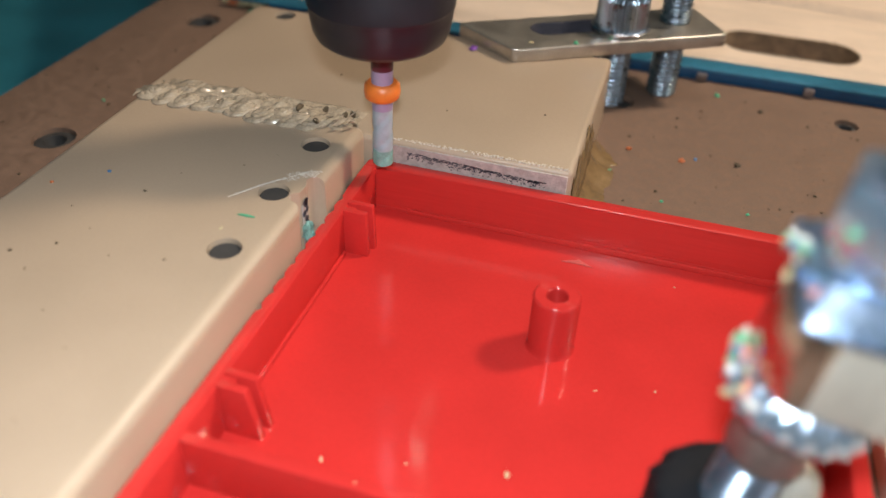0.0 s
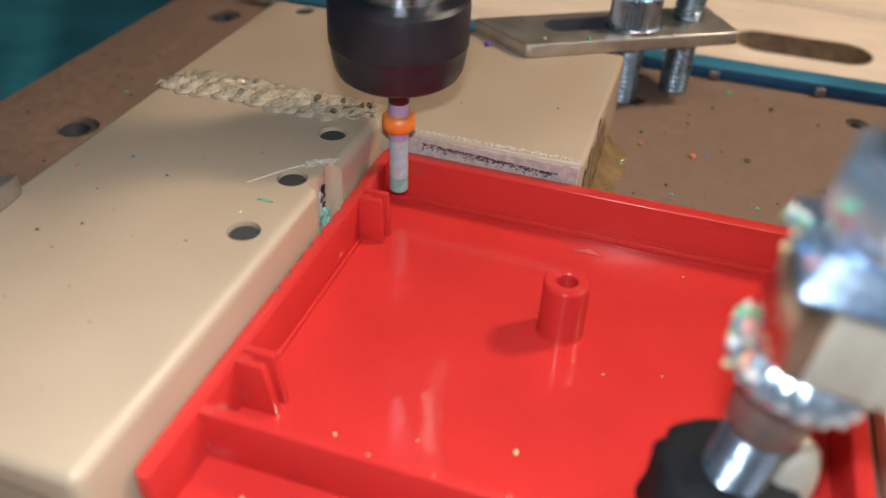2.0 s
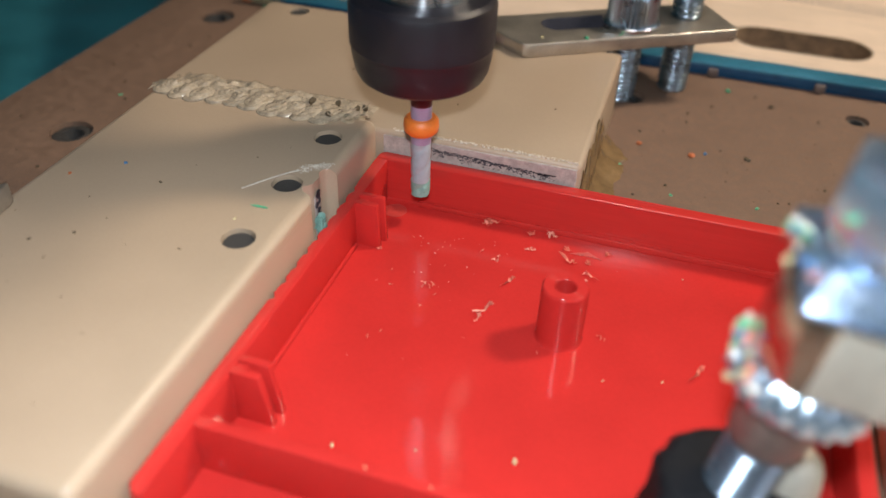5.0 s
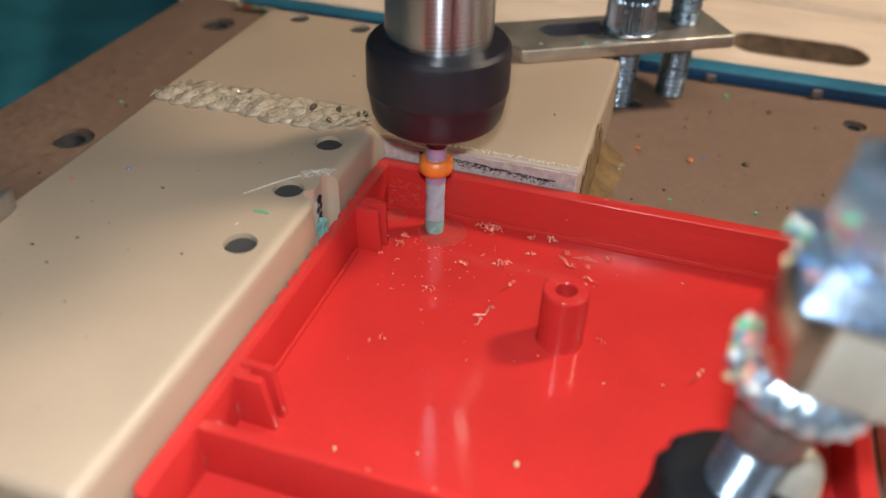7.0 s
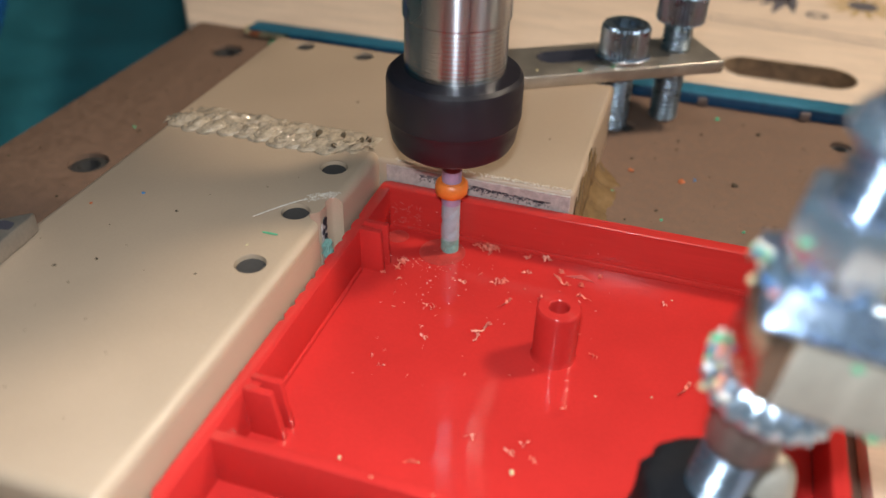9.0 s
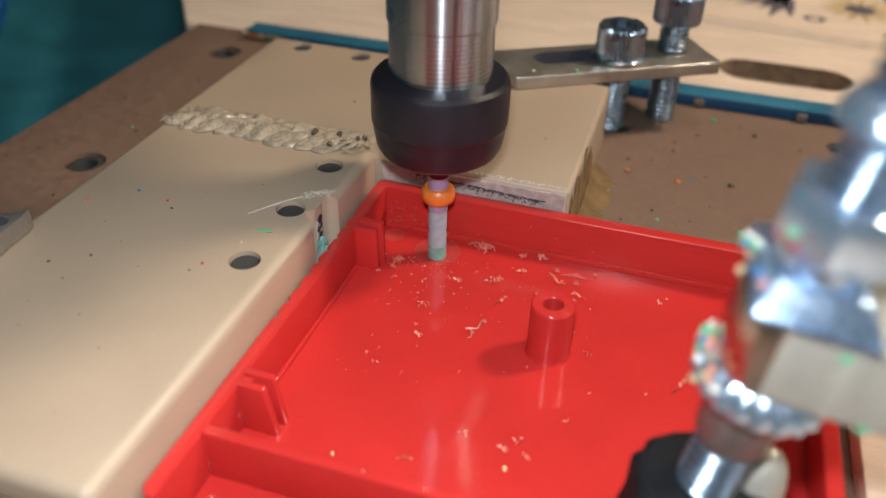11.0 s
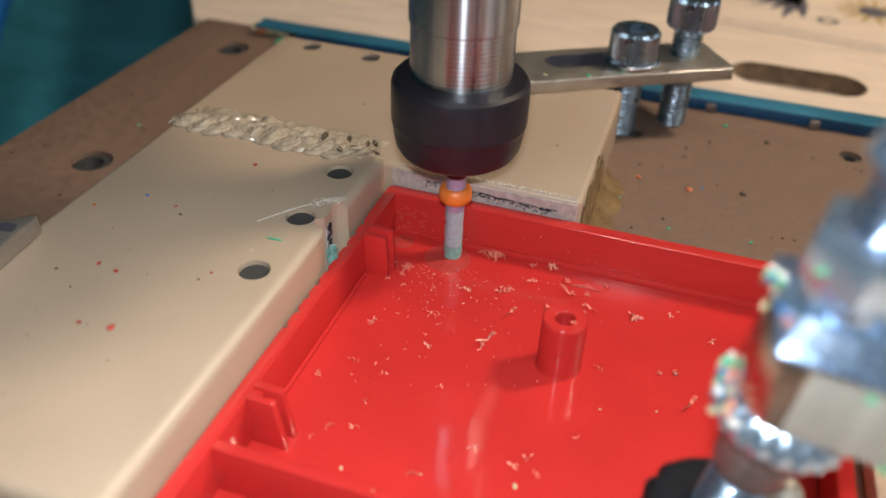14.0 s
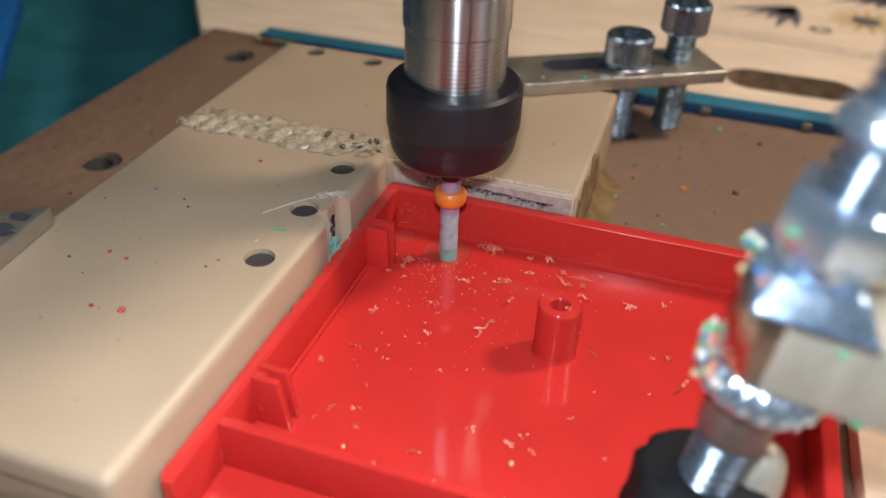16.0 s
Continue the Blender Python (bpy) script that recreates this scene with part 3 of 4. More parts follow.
part("shaft", lathe([(0, NB + 20.7), (7.1, NB + 20.7), (7.25, NB + 20.9), (7.25, NB + 26.0), (7.05, NB + 26.15), (7.05, NB + 26.4), (7.3, NB + 26.55), (7.3, NB + 29.4), (8.0, NB + 29.7), (8.2, NB + 30.0), (8.2, NB + 31.5), (0, NB + 31.5)], 96), STEEL, spindle, "turned bright steel shaft", smooth=25)
# unseen body above the shaft, added to throw shadow over the plates
part("motor_body", lathe([(0, NB + 31.4), (8.3, NB + 31.4), (8.6, NB + 31.9), (8.6, NB + 48), (12, NB + 49), (24, NB + 54), (26, NB + 56), (26, NB + 150), (0, NB + 150)], 64), BLACK, spindle, "round black motor body, out of view, added for its shadow", smooth=25)
cutter = part("cutter", lathe([(0, 8.6), (1.45, 8.6), (1.45, 10.4), (0, 10.4)], 40), LILAC, spindle, "slim end mill with coloured bands")
part("shank", lathe([(0, 14.4), (1.5, 14.4), (1.5, NB + 3), (0, NB + 3)], 40), MAROON, cutter, "dark red shank")
part("neck", lathe([(0, 10.4), (1.48, 10.4), (1.48, 14.4), (0, 14.4)], 40), LILAC, cutter, "lilac band")
part("collar", lathe([(1.4, 10.2), (2.0, 10.1), (2.4, 10.5), (2.5, 11.3), (2.4, 12.1), (2.0, 12.5), (1.4, 12.5), (1.4, 10.2)], 48), ORANGE, cutter, "orange plastic depth collar")


def fluted(z0, z1, r, turns):
    bm = bmesh.new()
    rows_, seg = 40, 40
    prev = None
    for i in range(rows_ + 1):
        z = z0 + (z1 - z0) * i / rows_
        ph = turns * 2 * math.pi * (z - z0) / (z1 - z0)
        ring = []
        for k in range(seg):
            a = 2 * math.pi * k / seg
            rr = r * (1 - 0.09 * max(0, math.sin(2 * (a - ph))) ** 2)
            ring.append(bm.verts.new((rr * math.cos(a), rr * math.sin(a), z)))
        if prev:
            for k in range(seg):
                bm.faces.new((prev[k], prev[(k + 1) % seg], ring[(k + 1) % seg], ring[k]))
        else:
            bm.faces.new(ring[::-1])
        prev = ring
    bm.faces.new(prev)
    return bm


part("fluted_body", fluted(2.3, 8.65, 1.42, 0.9), CARBIDE, cutter, "grey fluted carbide")
part("tip", fluted(0.0, 2.35, 1.42, 0.4), TIPCOL, cutter, "tip coated with pale green residue")


# ---- strap clamp behind ----
def socket_screw(name, label, x, y, z, r, length, pitch, rot=(0, 0, 0), group="socket screws"):
    """Socket head cap screw, its seat at the origin and its thread downwards."""
    t = thing(name, x, y, z, label, "socket screw", group)
    t.rotation_euler = [radians(a) for a in rot]
    H, R = 2 * r, 1.62 * r
    bm = bmesh.new()
    n = 72
    prof = [(R * 0.97, 0), (R, 0.3), (R, H - 0.6), (R * 0.9, H)]
    rings = []
    for j, (rr, zz) in enumerate(prof):
        rings.append([bm.verts.new(((rr - (0.42 if k % 2 and j in (1, 2) else 0)) * math.cos(2 * math.pi * k / n), (rr - (0.42 if k % 2 and j in (1, 2) else 0)) * math.sin(2 * math.pi * k / n), zz)) for k in range(n)])
    hexr = 0.98 * r
    def hexring(zz):
        return [bm.verts.new((hexr * 0.9 / max(math.cos((a % (math.pi / 3)) - math.pi / 6), 0.1) * math.cos(a), hexr * 0.9 / max(math.cos((a % (math.pi / 3)) - math.pi / 6), 0.1) * math.sin(a), zz)) for a in [2 * math.pi * k / n for k in range(n)]]
    rings.append(hexring(H))
    rings.append(hexring(H * 0.45))
    for a, b in zip(rings, rings[1:]):
        for k in range(n):
            bm.faces.new((a[k], a[(k + 1) % n], b[(k + 1) % n], b[k]))
    bm.faces.new(rings[-1])
    bm.faces.new(rings[0][::-1])
    part("head", bm, BOLT, t, "knurled socket head", smooth=20)
    part("shank", lathe(thread(r, pitch, -length, 0.02, 0.2 * pitch + 0.2), 32), BOLT, t, "threaded shank", smooth=60)
    return t


sc_t = thing("strap_clamp", 13.4, 32.6, TOP2 + 0.05, "worn steel strap clamp with a slot, lying on the tan plate", "strap clamp")
sc_t.rotation_euler = (0, 0, radians(31.5))
strap = part("strap", prism([(0.8, 0.5), (2.0, 0), (42.6, 0), (43, 0.4), (43, 13.6), (42.6, 14), (-4.6, 14), (-5.2, 13.4)], 0, 2.5, 0.35, 3), BAR, sc_t)
carve(strap, [prism(stadium(7.0, 27.5, 5.2, 11.0), -2, 6), add_prism(bmesh.new(), ngon(2.9, 32, 0, 36.2, 8.2), -2, 6)])
# added dark lining and floor sheet that paint the shade inside the slot
inner, outer = stadium(7.2, 27.3, 5.4, 10.8), stadium(6.95, 27.55, 5.15, 11.05)
slot_shade = bmesh.new()
ring_a, ring_b, ring_c = [[slot_shade.verts.new((x, y, z)) for x, y in q] for q, z in ((outer, 2.53), (inner, 2.5), (inner, 0.1))]
for a, b in ((ring_a, ring_b), (ring_b, ring_c)):
    for k in range(len(a)):
        j = (k + 1) % len(a)
        slot_shade.faces.new((a[k], a[j], b[j], b[k]))
part("slot_shade_wall", slot_shade, SCUFF_SHADE, sc_t, "dark lining painted as shade on the slot's wall")
part("slot_shade_floor", prism(stadium(6.8, 27.7, 5.0, 11.2), 0.01, 0.25), SCUFF_SHADE, sc_t, "dark sheet painted as shade in the slot's bottom")
socket_screw("socket_screw", "zinc socket head screw through the strap clamp's slot", 30.6, 49.9, TOP2 + 3.5, 2.9, 15.9, 1.0)
single("washer", lathe([(3.0, 0), (5.2, 0), (5.4, 0.2), (5.4, 0.7), (5.2, 0.9), (3.0, 0.9), (3.0, 0)], 40), ZINC, "zinc washer under the clamp screw", "washer", at=(30.6, 49.9, TOP2 + 2.58))
socket_screw("socket_screw", "zinc socket head screw standing on the bed as the clamp's heel", 40.0, 58.4, 18.9, 2.9, 20.88, 1.0)

# ---- toggle clamp close to the viewer ----
tg = thing("toggle_clamp", 51.6, -53.4, RIM, "zinc-plated toggle clamp with a black rubber foot", "toggle clamp")
tg.rotation_euler = (0, radians(7.2), 0)
ragged = lathe([(0, 0.4), (5.6, 0.4), (6.3, 1.0), (6.5, 3.5), (6.5, 6.2), (6.1, 7.4), (5.2, 8.0), (0, 8.1)], 48)
for v in ragged.verts:
    k = 1 + 0.10 * noise.noise(v.co * 0.55) + 0.05 * noise.noise(v.co * 1.9)
    v.co = Vector((v.co.x * k, v.co.y * k, v.co.z))
part("rubber_foot", ragged, RUBBER, tg, "black rubber foot with ragged edges")
# grey-beige dome at the right of the black foot
part("grey_dome", blob(3.1, 3.3, 6.6, 3, 0.06, 3), DULL, tg, "dull grey dome beside the rubber", at=(4.6, 3.0, 5.0))
part("threaded_rod", lathe(thread(2.75, 1.2, 7.8, 52, 0.75), 40), RODZINC, tg, "blue-bright zinc threaded rod", smooth=60)


def hexnut(z, h, af, turn=0.0):
    """A nut whose corners are turned off at both ends, as real nuts have them."""
    bm = add_prism(bmesh.new(), ngon(af / math.sqrt(3), 6, turn), z, z + h)
    return bevel(bm, 0.3, 2)


# lower flanged washer: a hub that tapers down to the rod, and a thick rim
part("hub", lathe([(2.55, 14.6), (2.9, 14.4), (3.1, 14.9), (3.25, 17.0), (3.4, 20.2), (2.55, 20.2), (2.55, 14.6)], 48), DARKZINC, tg, "grey tapered hub of the lower washer")
rim = lathe([(2.55, 20.2), (4.6, 20.3), (5.2, 20.5), (5.4, 20.8), (5.4, 21.2), (5.2, 21.8), (4.9, 22.4), (4.5, 23.0), (4.1, 23.35), (2.55, 23.35), (2.55, 20.2)], 144)
for v in rim.verts:
    r0 = math.hypot(v.co.x, v.co.y)
    if r0 > 4.5:
        k = 1 + 0.035 * math.cos(20 * math.atan2(v.co.y, v.co.x))
        v.co.x, v.co.y = v.co.x * k, v.co.y * k
part("flanged_washer", rim, CLAMPZINC, tg, "bright round flanged washer with a notched rim")
arm = part("arm", bevel(add_prism(bmesh.new(), [(-1.2, -4.9), (90, -4.9), (90, -3.0), (-1.2, -3.0)], 23.4, 31.2), 0.5, 3), DULL, tg, "dull grey-beige steel clamp arm")
end = add_prism(bmesh.new(), [(-0.9, -4.75), (-2.2, -4.6), (-3.6, -3.2), (-4.3, -1.6), (-4.6, 0.4), (-4.4, 2.4), (-3.4, 4.2), (-0.9, 4.75), (1.4, 4.75), (1.4, -2.99), (-0.9, -2.99)], 23.5, 31.0)
part("arm_end", bevel(end, 0.25, 2), ARMEND, arm, "polished end of the arm, mirroring the red tray", smooth=60)
part("arm_flange", box(1.5, 90, 3.0, 4.9, 23.4, 31.2, 0.5, 3), DULL, arm)
part("arm_web", box(1.45, 90, -2.95, 2.95, 29.2, 31.0, 0.2, 2), DULL, arm)
cap = add_prism(bmesh.new(), [(-4.4, -6.1), (4.6, -6.1), (4.6, 6.1), (-4.4, 6.1)], 31.25, 31.65)
add_prism(cap, [(-4.4, -6.1), (4.6, -6.1), (4.6, 6.1), (-4.4, 6.1)], 31.65, 33.5)
for v in cap.verts:
    if v.co.z > 33:
        v.co.x, v.co.y = v.co.x * 0.72, v.co.y * 0.58
part("clip_washer", bevel(cap, 0.3, 2), BLUEZINC, tg, "bright square washer with sloping sides")
part("collar", lathe([(2.7, 33.4), (3.4, 33.4), (3.4, 35.0), (2.7, 35.0), (2.7, 33.4)], 40), CLAMPZINC, tg)
part("nut", hexnut(35.0, 4.6, 8.0, 0.28), CLAMPZINC, tg, "zinc hexagon nut")
part("lock_nut", lathe([(2.5, 44.2), (3.5, 44.2), (3.8, 44.5), (3.75, 45.0), (3.5, 45.7), (3.15, 46.3), (2.5, 46.6), (2.5, 44.2)], 48), CLAMPZINC, tg, "bright domed zinc lock nut")
rr = random.Random(21)
# swarf caught on the two rims, thickest at the arm's end
for k in range(46):
    low = k < 30
    ang = radians(rr.uniform(145, 232) if low else rr.uniform(150, 225))
    r, z = (rr.uniform(4.9, 5.5), rr.uniform(20.6, 24.0)) if low else (rr.uniform(4.4, 5.6), rr.uniform(31.8, 33.4))
    crumb_mat, word = rr.choice([(CREAM, "cream"), (CREAM, "cream"), (GREEN, "green"), (BLUESCRAP, "blue"), (RED_CHIP, "pink"), (BROWNSCRAP, "brown"), (PINK, "pale"), (PINK, "pale")])
    part("swarf", blob(0.25 + 0.4 * rr.random(), 0.25 + 0.4 * rr.random(), 0.2 + 0.4 * rr.random(), rr.randint(0, 90), 0.6, 1), crumb_mat, tg, word + " plastic swarf", at=(r * math.cos(ang), r * math.sin(ang), z))
for x, y, z in ((9.6, -4.9, 26.0), (3.0, -4.9, 29.4), (6.5, -4.9, 23.6), (-3.4, -2.6, 36.6), (-1.0, -4.0, 36.2), (4.0, -2.9, 37.6), (-5.0, -1.4, 34.0), (12.5, -4.9, 24.6)):
    part("swarf", blob(0.28 + 0.25 * rr.random(), 0.2, 0.25 + 0.2 * rr.random(), rr.randint(0, 90), 0.6, 1), GREEN, tg, "green plastic swarf", at=(x, y, z))


# ---- scraps ----
rs = random.Random(55)


def scrap(x, y, z, r, long, material, label):
    r *= 0.72
    single("scrap", blob(r * long, r, r * 0.6, rs.randint(0, 99), 0.55, 2), material, label, "plastic scrap", at=(x, y, z + r * 0.4), rot=(0, 0, rs.uniform(0, 180)), group="plastic scraps")


ON_PLATE, ON_BED = TOP, BED
single("scrap", blob(1.25, 0.16, 0.16, 5, 0.2, 2), GREEN, "thin green plastic sliver on the tan plate", "plastic scrap", at=(-5.77, -27.2, TOP + 0.12), rot=(0, 0, 2), group="plastic scraps")
for x, y, r, l, m, lab in ((-27.5, -24.0, 0.32, 1.3, BLUESCRAP, "tiny blue plastic scrap on the tan plate"), (-27.9, -42.5, 0.26, 1.3, BROWNSCRAP, "tiny brown crumb on the tan plate"),
                           (-32.8, -28.7, 0.3, 1.2, ORANGESCRAP, "tiny orange plastic scrap on the tan plate"),
                           (-23.8, -39.6, 0.26, 1.4, BROWNSCRAP, "tiny brown crumb on the tan plate"), (-10.4, -38.2, 0.2, 1.4, BROWNSCRAP, "tiny brown crumb on the tan plate"),
                           (-20.5, -26.5, 0.24, 1.6, BROWNSCRAP, "tiny brown crumb on the tan plate"), (-7.4, -30.5, 0.2, 2.2, CREAM, "tiny pale shaving on the tan plate")):
    scrap(x, y, ON_PLATE, r, l, m, lab)
for k in range(16):
    scrap(rs.uniform(-34, -3), rs.uniform(-66, -6), ON_PLATE, 0.07 + 0.11 * rs.random(), 1.3, BROWNSCRAP, "tiny brown crumb on the tan plate")
for x, y in ((8, -60.5), (11, -62.0), (17, -60.2), (23, -61.5)):
    scrap(x, y, 0.1, 0.22, 1.3, CREAM, "tiny pale shaving on the tray floor")
for x, y in ((20.2, -56.3), (27.0, -56.4), (34.5, -56.3)):
    scrap(x, y, RIM - 0.05, 0.15, 1.3, CREAM, "tiny pale shaving on the tray's cross wall")
for x, y, r, m, lab in ((46.2, 31.5, 0.75, ORANGESCRAP, "small orange-red scrap on the brown bed"), (51.2, 60.5, 0.7, GREEN, "small green scrap on the brown bed"), (59.6, 56.2, 0.7, BROWNSCRAP, "dark crumb on the brown bed"),
                        (36.8, 32.6, 0.6, ORANGESCRAP, "small orange scrap on the brown bed"), (43.9, 17.2, 0.4, GREEN, "small green scrap on the brown bed"), (55.7, 33.4, 0.7, BROWNSCRAP, "dark crumb on the brown bed"),
                        (48.5, 33.0, 0.4, BLUESCRAP, "small blue scrap on the brown bed"), (34.5, 24.0, 0.4, GREEN, "small green scrap on the brown bed"), (57.5, 18.0, 0.4, GREEN, "small green scrap on the brown bed"),
                        (-61.5, 69.5, 2.0, ORANGESCRAP, "orange plastic scrap on the bed's back edge"), (-59.0, 70.5, 2.6, CREAM, "pale scrap on the bed's back edge"), (-63.5, 71.0, 2.2, CREAM, "pale scrap on the bed's back edge"), (-55.5, 70.0, 2.4, CREAM, "pale scrap on the bed's back edge"), (-53.5, 64.5, 1.8, GREEN, "green scrap at the rail's end"),
                        (-52.0, -1.0, 0.4, ORANGESCRAP, "small orange scrap on the brown bed"), (-60.0, 16.0, 0.4, GREEN, "small green scrap on the brown bed")):
    scrap(x, y, ON_BED, r, 1.2, m, lab)
for x, y, r, m, lab in ((32.9, -45.5, 0.38, CREAM, "small pale green crumb on the tray floor"), (13.5, -49.8, 0.3, CREAM, "small cream crumb on the tray floor"), (40.0, -30.3, 0.16, CREAM, "tiny pale shaving on the tray floor"),
                        (46.8, -28.2, 0.16, CREAM, "tiny pale shaving on the tray floor"), (47.5, -7.4, 0.15, CREAM, "tiny pale shaving on the tray floor"), (22.3, -47.5, 0.15, CREAM, "tiny pale shaving on the tray floor")):
    scrap(x, y, 0.1, r, 1.6, m, lab)
single("flake", prism([(-2.2, -0.1), (-0.9, -0.25), (0.8, -0.5), (2.4, -1.0), (1.5, -0.2), (0.9, 0.25), (0.4, 0.75), (0.0, 0.4), (-0.9, 0.3)], 0, 0.12, 0.03, 1), SCUFF_RED, "thin pale flake of red plastic on the tray floor", "plastic chip", at=(33.6, -6.4, 0.12), rot=(0, 0, 10))
# bits of swarf on and beside the strap clamp
for x, y, z, r, m, lab in ((24.0, 39.9, TOP2 + 2.55, 0.6, GREEN, "small green scrap on the strap clamp"), (16.4, 37.4, TOP2 + 2.55, 0.4, CREAM, "small pale scrap on the strap clamp"), (29.6, 44.0, TOP2 + 2.55, 0.3, GREEN, "tiny green scrap on the strap clamp"),
                           (6.2, 36.4, TOP2, 0.95, PURPLE, "purple scrap on the tan plate at the strap clamp"), (8.5, 12.0, TOP2, 0.18, BROWNSCRAP, "tiny brown crumb on the tan plate"), (23.5, 16.0, TOP2, 0.2, BROWNSCRAP, "tiny brown crumb on the tan plate"), (-12.0, 18.0, TOP2, 0.22, BROWNSCRAP, "tiny brown crumb on the tan plate")):
    scrap(x, y, z, r, 1.3, m, lab)
# fine crumbs scattered over the bed
crumbs = bmesh.new()
for k in range(700):
    x, y = rs.uniform(-78, 90), rs.uniform(-40, 65)
    if -42 < x < 70 and y < 43 and not (x > 33 and y > 2):
        continue
    r = 0.07 + 0.25 * rs.random() ** 4
    n0 = len(crumbs.verts)
    add_prism(crumbs, ngon(r, 5, rs.random() * 3, x, y), BED - 0.02, BED + r * 0.7)
single("crumbs", crumbs, BROWNSCRAP, "fine dark sawdust crumbs on the brown bed", "sawdust", kind="stuff")

# ---- what moves ----
TRAY_FLOOR = 0.1

def strand(bm, rv, x, y, z, a, length, width, bend, lift, n=9):
    """One thin strip of plastic that curls along its way and tapers to its end."""
    prev, a1, twist = None, a, rv.uniform(0, 6.3)
    kink = [rv.uniform(-0.35, 0.35) for _ in range(n)]
    for j in range(n):
        u = j / (n - 1)
        a = a1 + bend * u + kink[j]
        x += length / n * math.cos(a)
        y += length / n * math.sin(a)
        zz = z + lift * abs(math.sin(3.0 * u + twist))
        w = width * (0.55 + 0.8 * rv.random()) * (1.1 - 0.75 * u)
        side = Vector((-math.sin(a), math.cos(a), 0.9 * math.sin(2.6 * u + twist))) * w
        c, up = Vector((x, y, zz)), Vector((0, 0, 0.035))
        ring = [bm.verts.new(c + side), bm.verts.new(c - side), bm.verts.new(c - side + up), bm.verts.new(c + side + up)]
        if prev:
            for q in range(4):
                bm.faces.new((prev[q], prev[(q + 1) % 4], ring[(q + 1) % 4], ring[q]))
        else:
            bm.faces.new(ring)
        prev = ring
    bm.faces.new(prev[::-1])
    return x, y


CURLS, STARS, FLECKS, GRAINS = [], [], [], []
for v in range(6):
    rv = random.Random(40 + v)
    bm = bmesh.new()
    # a long curl with a frayed head
    x, y = strand(bm, rv, -0.9, 0, 0.08, rv.uniform(-0.5, 0.5), 1.9 + rv.random(), 0.17, rv.uniform(-1.4, 1.4), 0.45, 13)
    for k in range(3):
        strand(bm, rv, -0.9 + 0.12 * k, 0.05, 0.08, rv.uniform(1.5, 4.8), 0.4 + 0.3 * rv.random(), 0.11, rv.uniform(-1.5, 1.5), 0.3, 5)
    CURLS.append(finish(bm, "chip", (RED_CHIP, ROSE_CHIP)[v % 2], 60))
    bm = bmesh.new()
    for k in range(9):
        strand(bm, rv, 0.1 * rv.uniform(-1, 1), 0.1 * rv.uniform(-1, 1), 0.06, k * 0.7 + 0.5 * rv.random(), 0.5 + 0.65 * rv.random(), 0.12, rv.uniform(-1.2, 1.2), 0.35, 6)
    STARS.append(finish(bm, "chip", (ROSE_CHIP, RED_CHIP, ROSE_CHIP)[v % 3], 60))
    bm = bmesh.new()
    for k in range(3 + v % 3):
        strand(bm, rv, 0.25 * rv.uniform(-1, 1), 0.12 * rv.uniform(-1, 1), 0.06, rv.uniform(0, 6.3), 0.35 + 0.5 * rv.random(), 0.10, rv.uniform(-3.0, 3.0), 0.22, 6)
    FLECKS.append(finish(bm, "chip", (RED_CHIP, ROSE_CHIP, ROSE_CHIP)[v % 3], 60))
    bm = bmesh.new()
    strand(bm, rv, -0.15, 0, 0.03, 0, 0.3 + 0.2 * rv.random(), 0.055, rv.uniform(-1.5, 1.5), 0.06, 4)
    GRAINS.append(finish(bm, "chip", (RED_CHIP, PALE_CHIP)[v % 2], 60))

# chips: where they come to rest, and when they are thrown
rc = random.Random(77)
CHIPS = []
for x, y, t, size, shape in ((23.6, -22.6, 2.8, 1.25, CURLS[0]), (22.9, -24.9, 2.8, 1.0, CURLS[2]), (25.0, -16.6, 2.7, 1.2, CURLS[1]), (31.3, -9.4, 3.0, 1.25, CURLS[3]), (35.4, -10.7, 3.0, 0.95, CURLS[5]), (14.6, -20.1, 2.9, 0.8, CURLS[4]), (51.0, -25.9, 2.8, 1.35, CURLS[1]),
                             (28.1, -3.6, 2.7, 1.3, STARS[1]), (18.6, -3.7, 2.8, 1.5, STARS[0]), (19.7, -3.5, 6.4, 1.2, STARS[2]), (17.2, -3.6, 6.6, 1.0, STARS[3]), (41.7, -11.2, 11.6, 1.25, STARS[4]), (25.2, -4.2, 3.1, 0.8, STARS[5]),
                             (22.9, -11.6, 6.7, 1.1, STARS[2]), (7.2, -12.0, 6.5, 1.0, STARS[3]), (7.3, -11.1, 6.9, 0.9, STARS[0]), (7.1, -13.2, 8.0, 0.8, STARS[5])):
    CHIPS.append((x, y, t, size, shape))
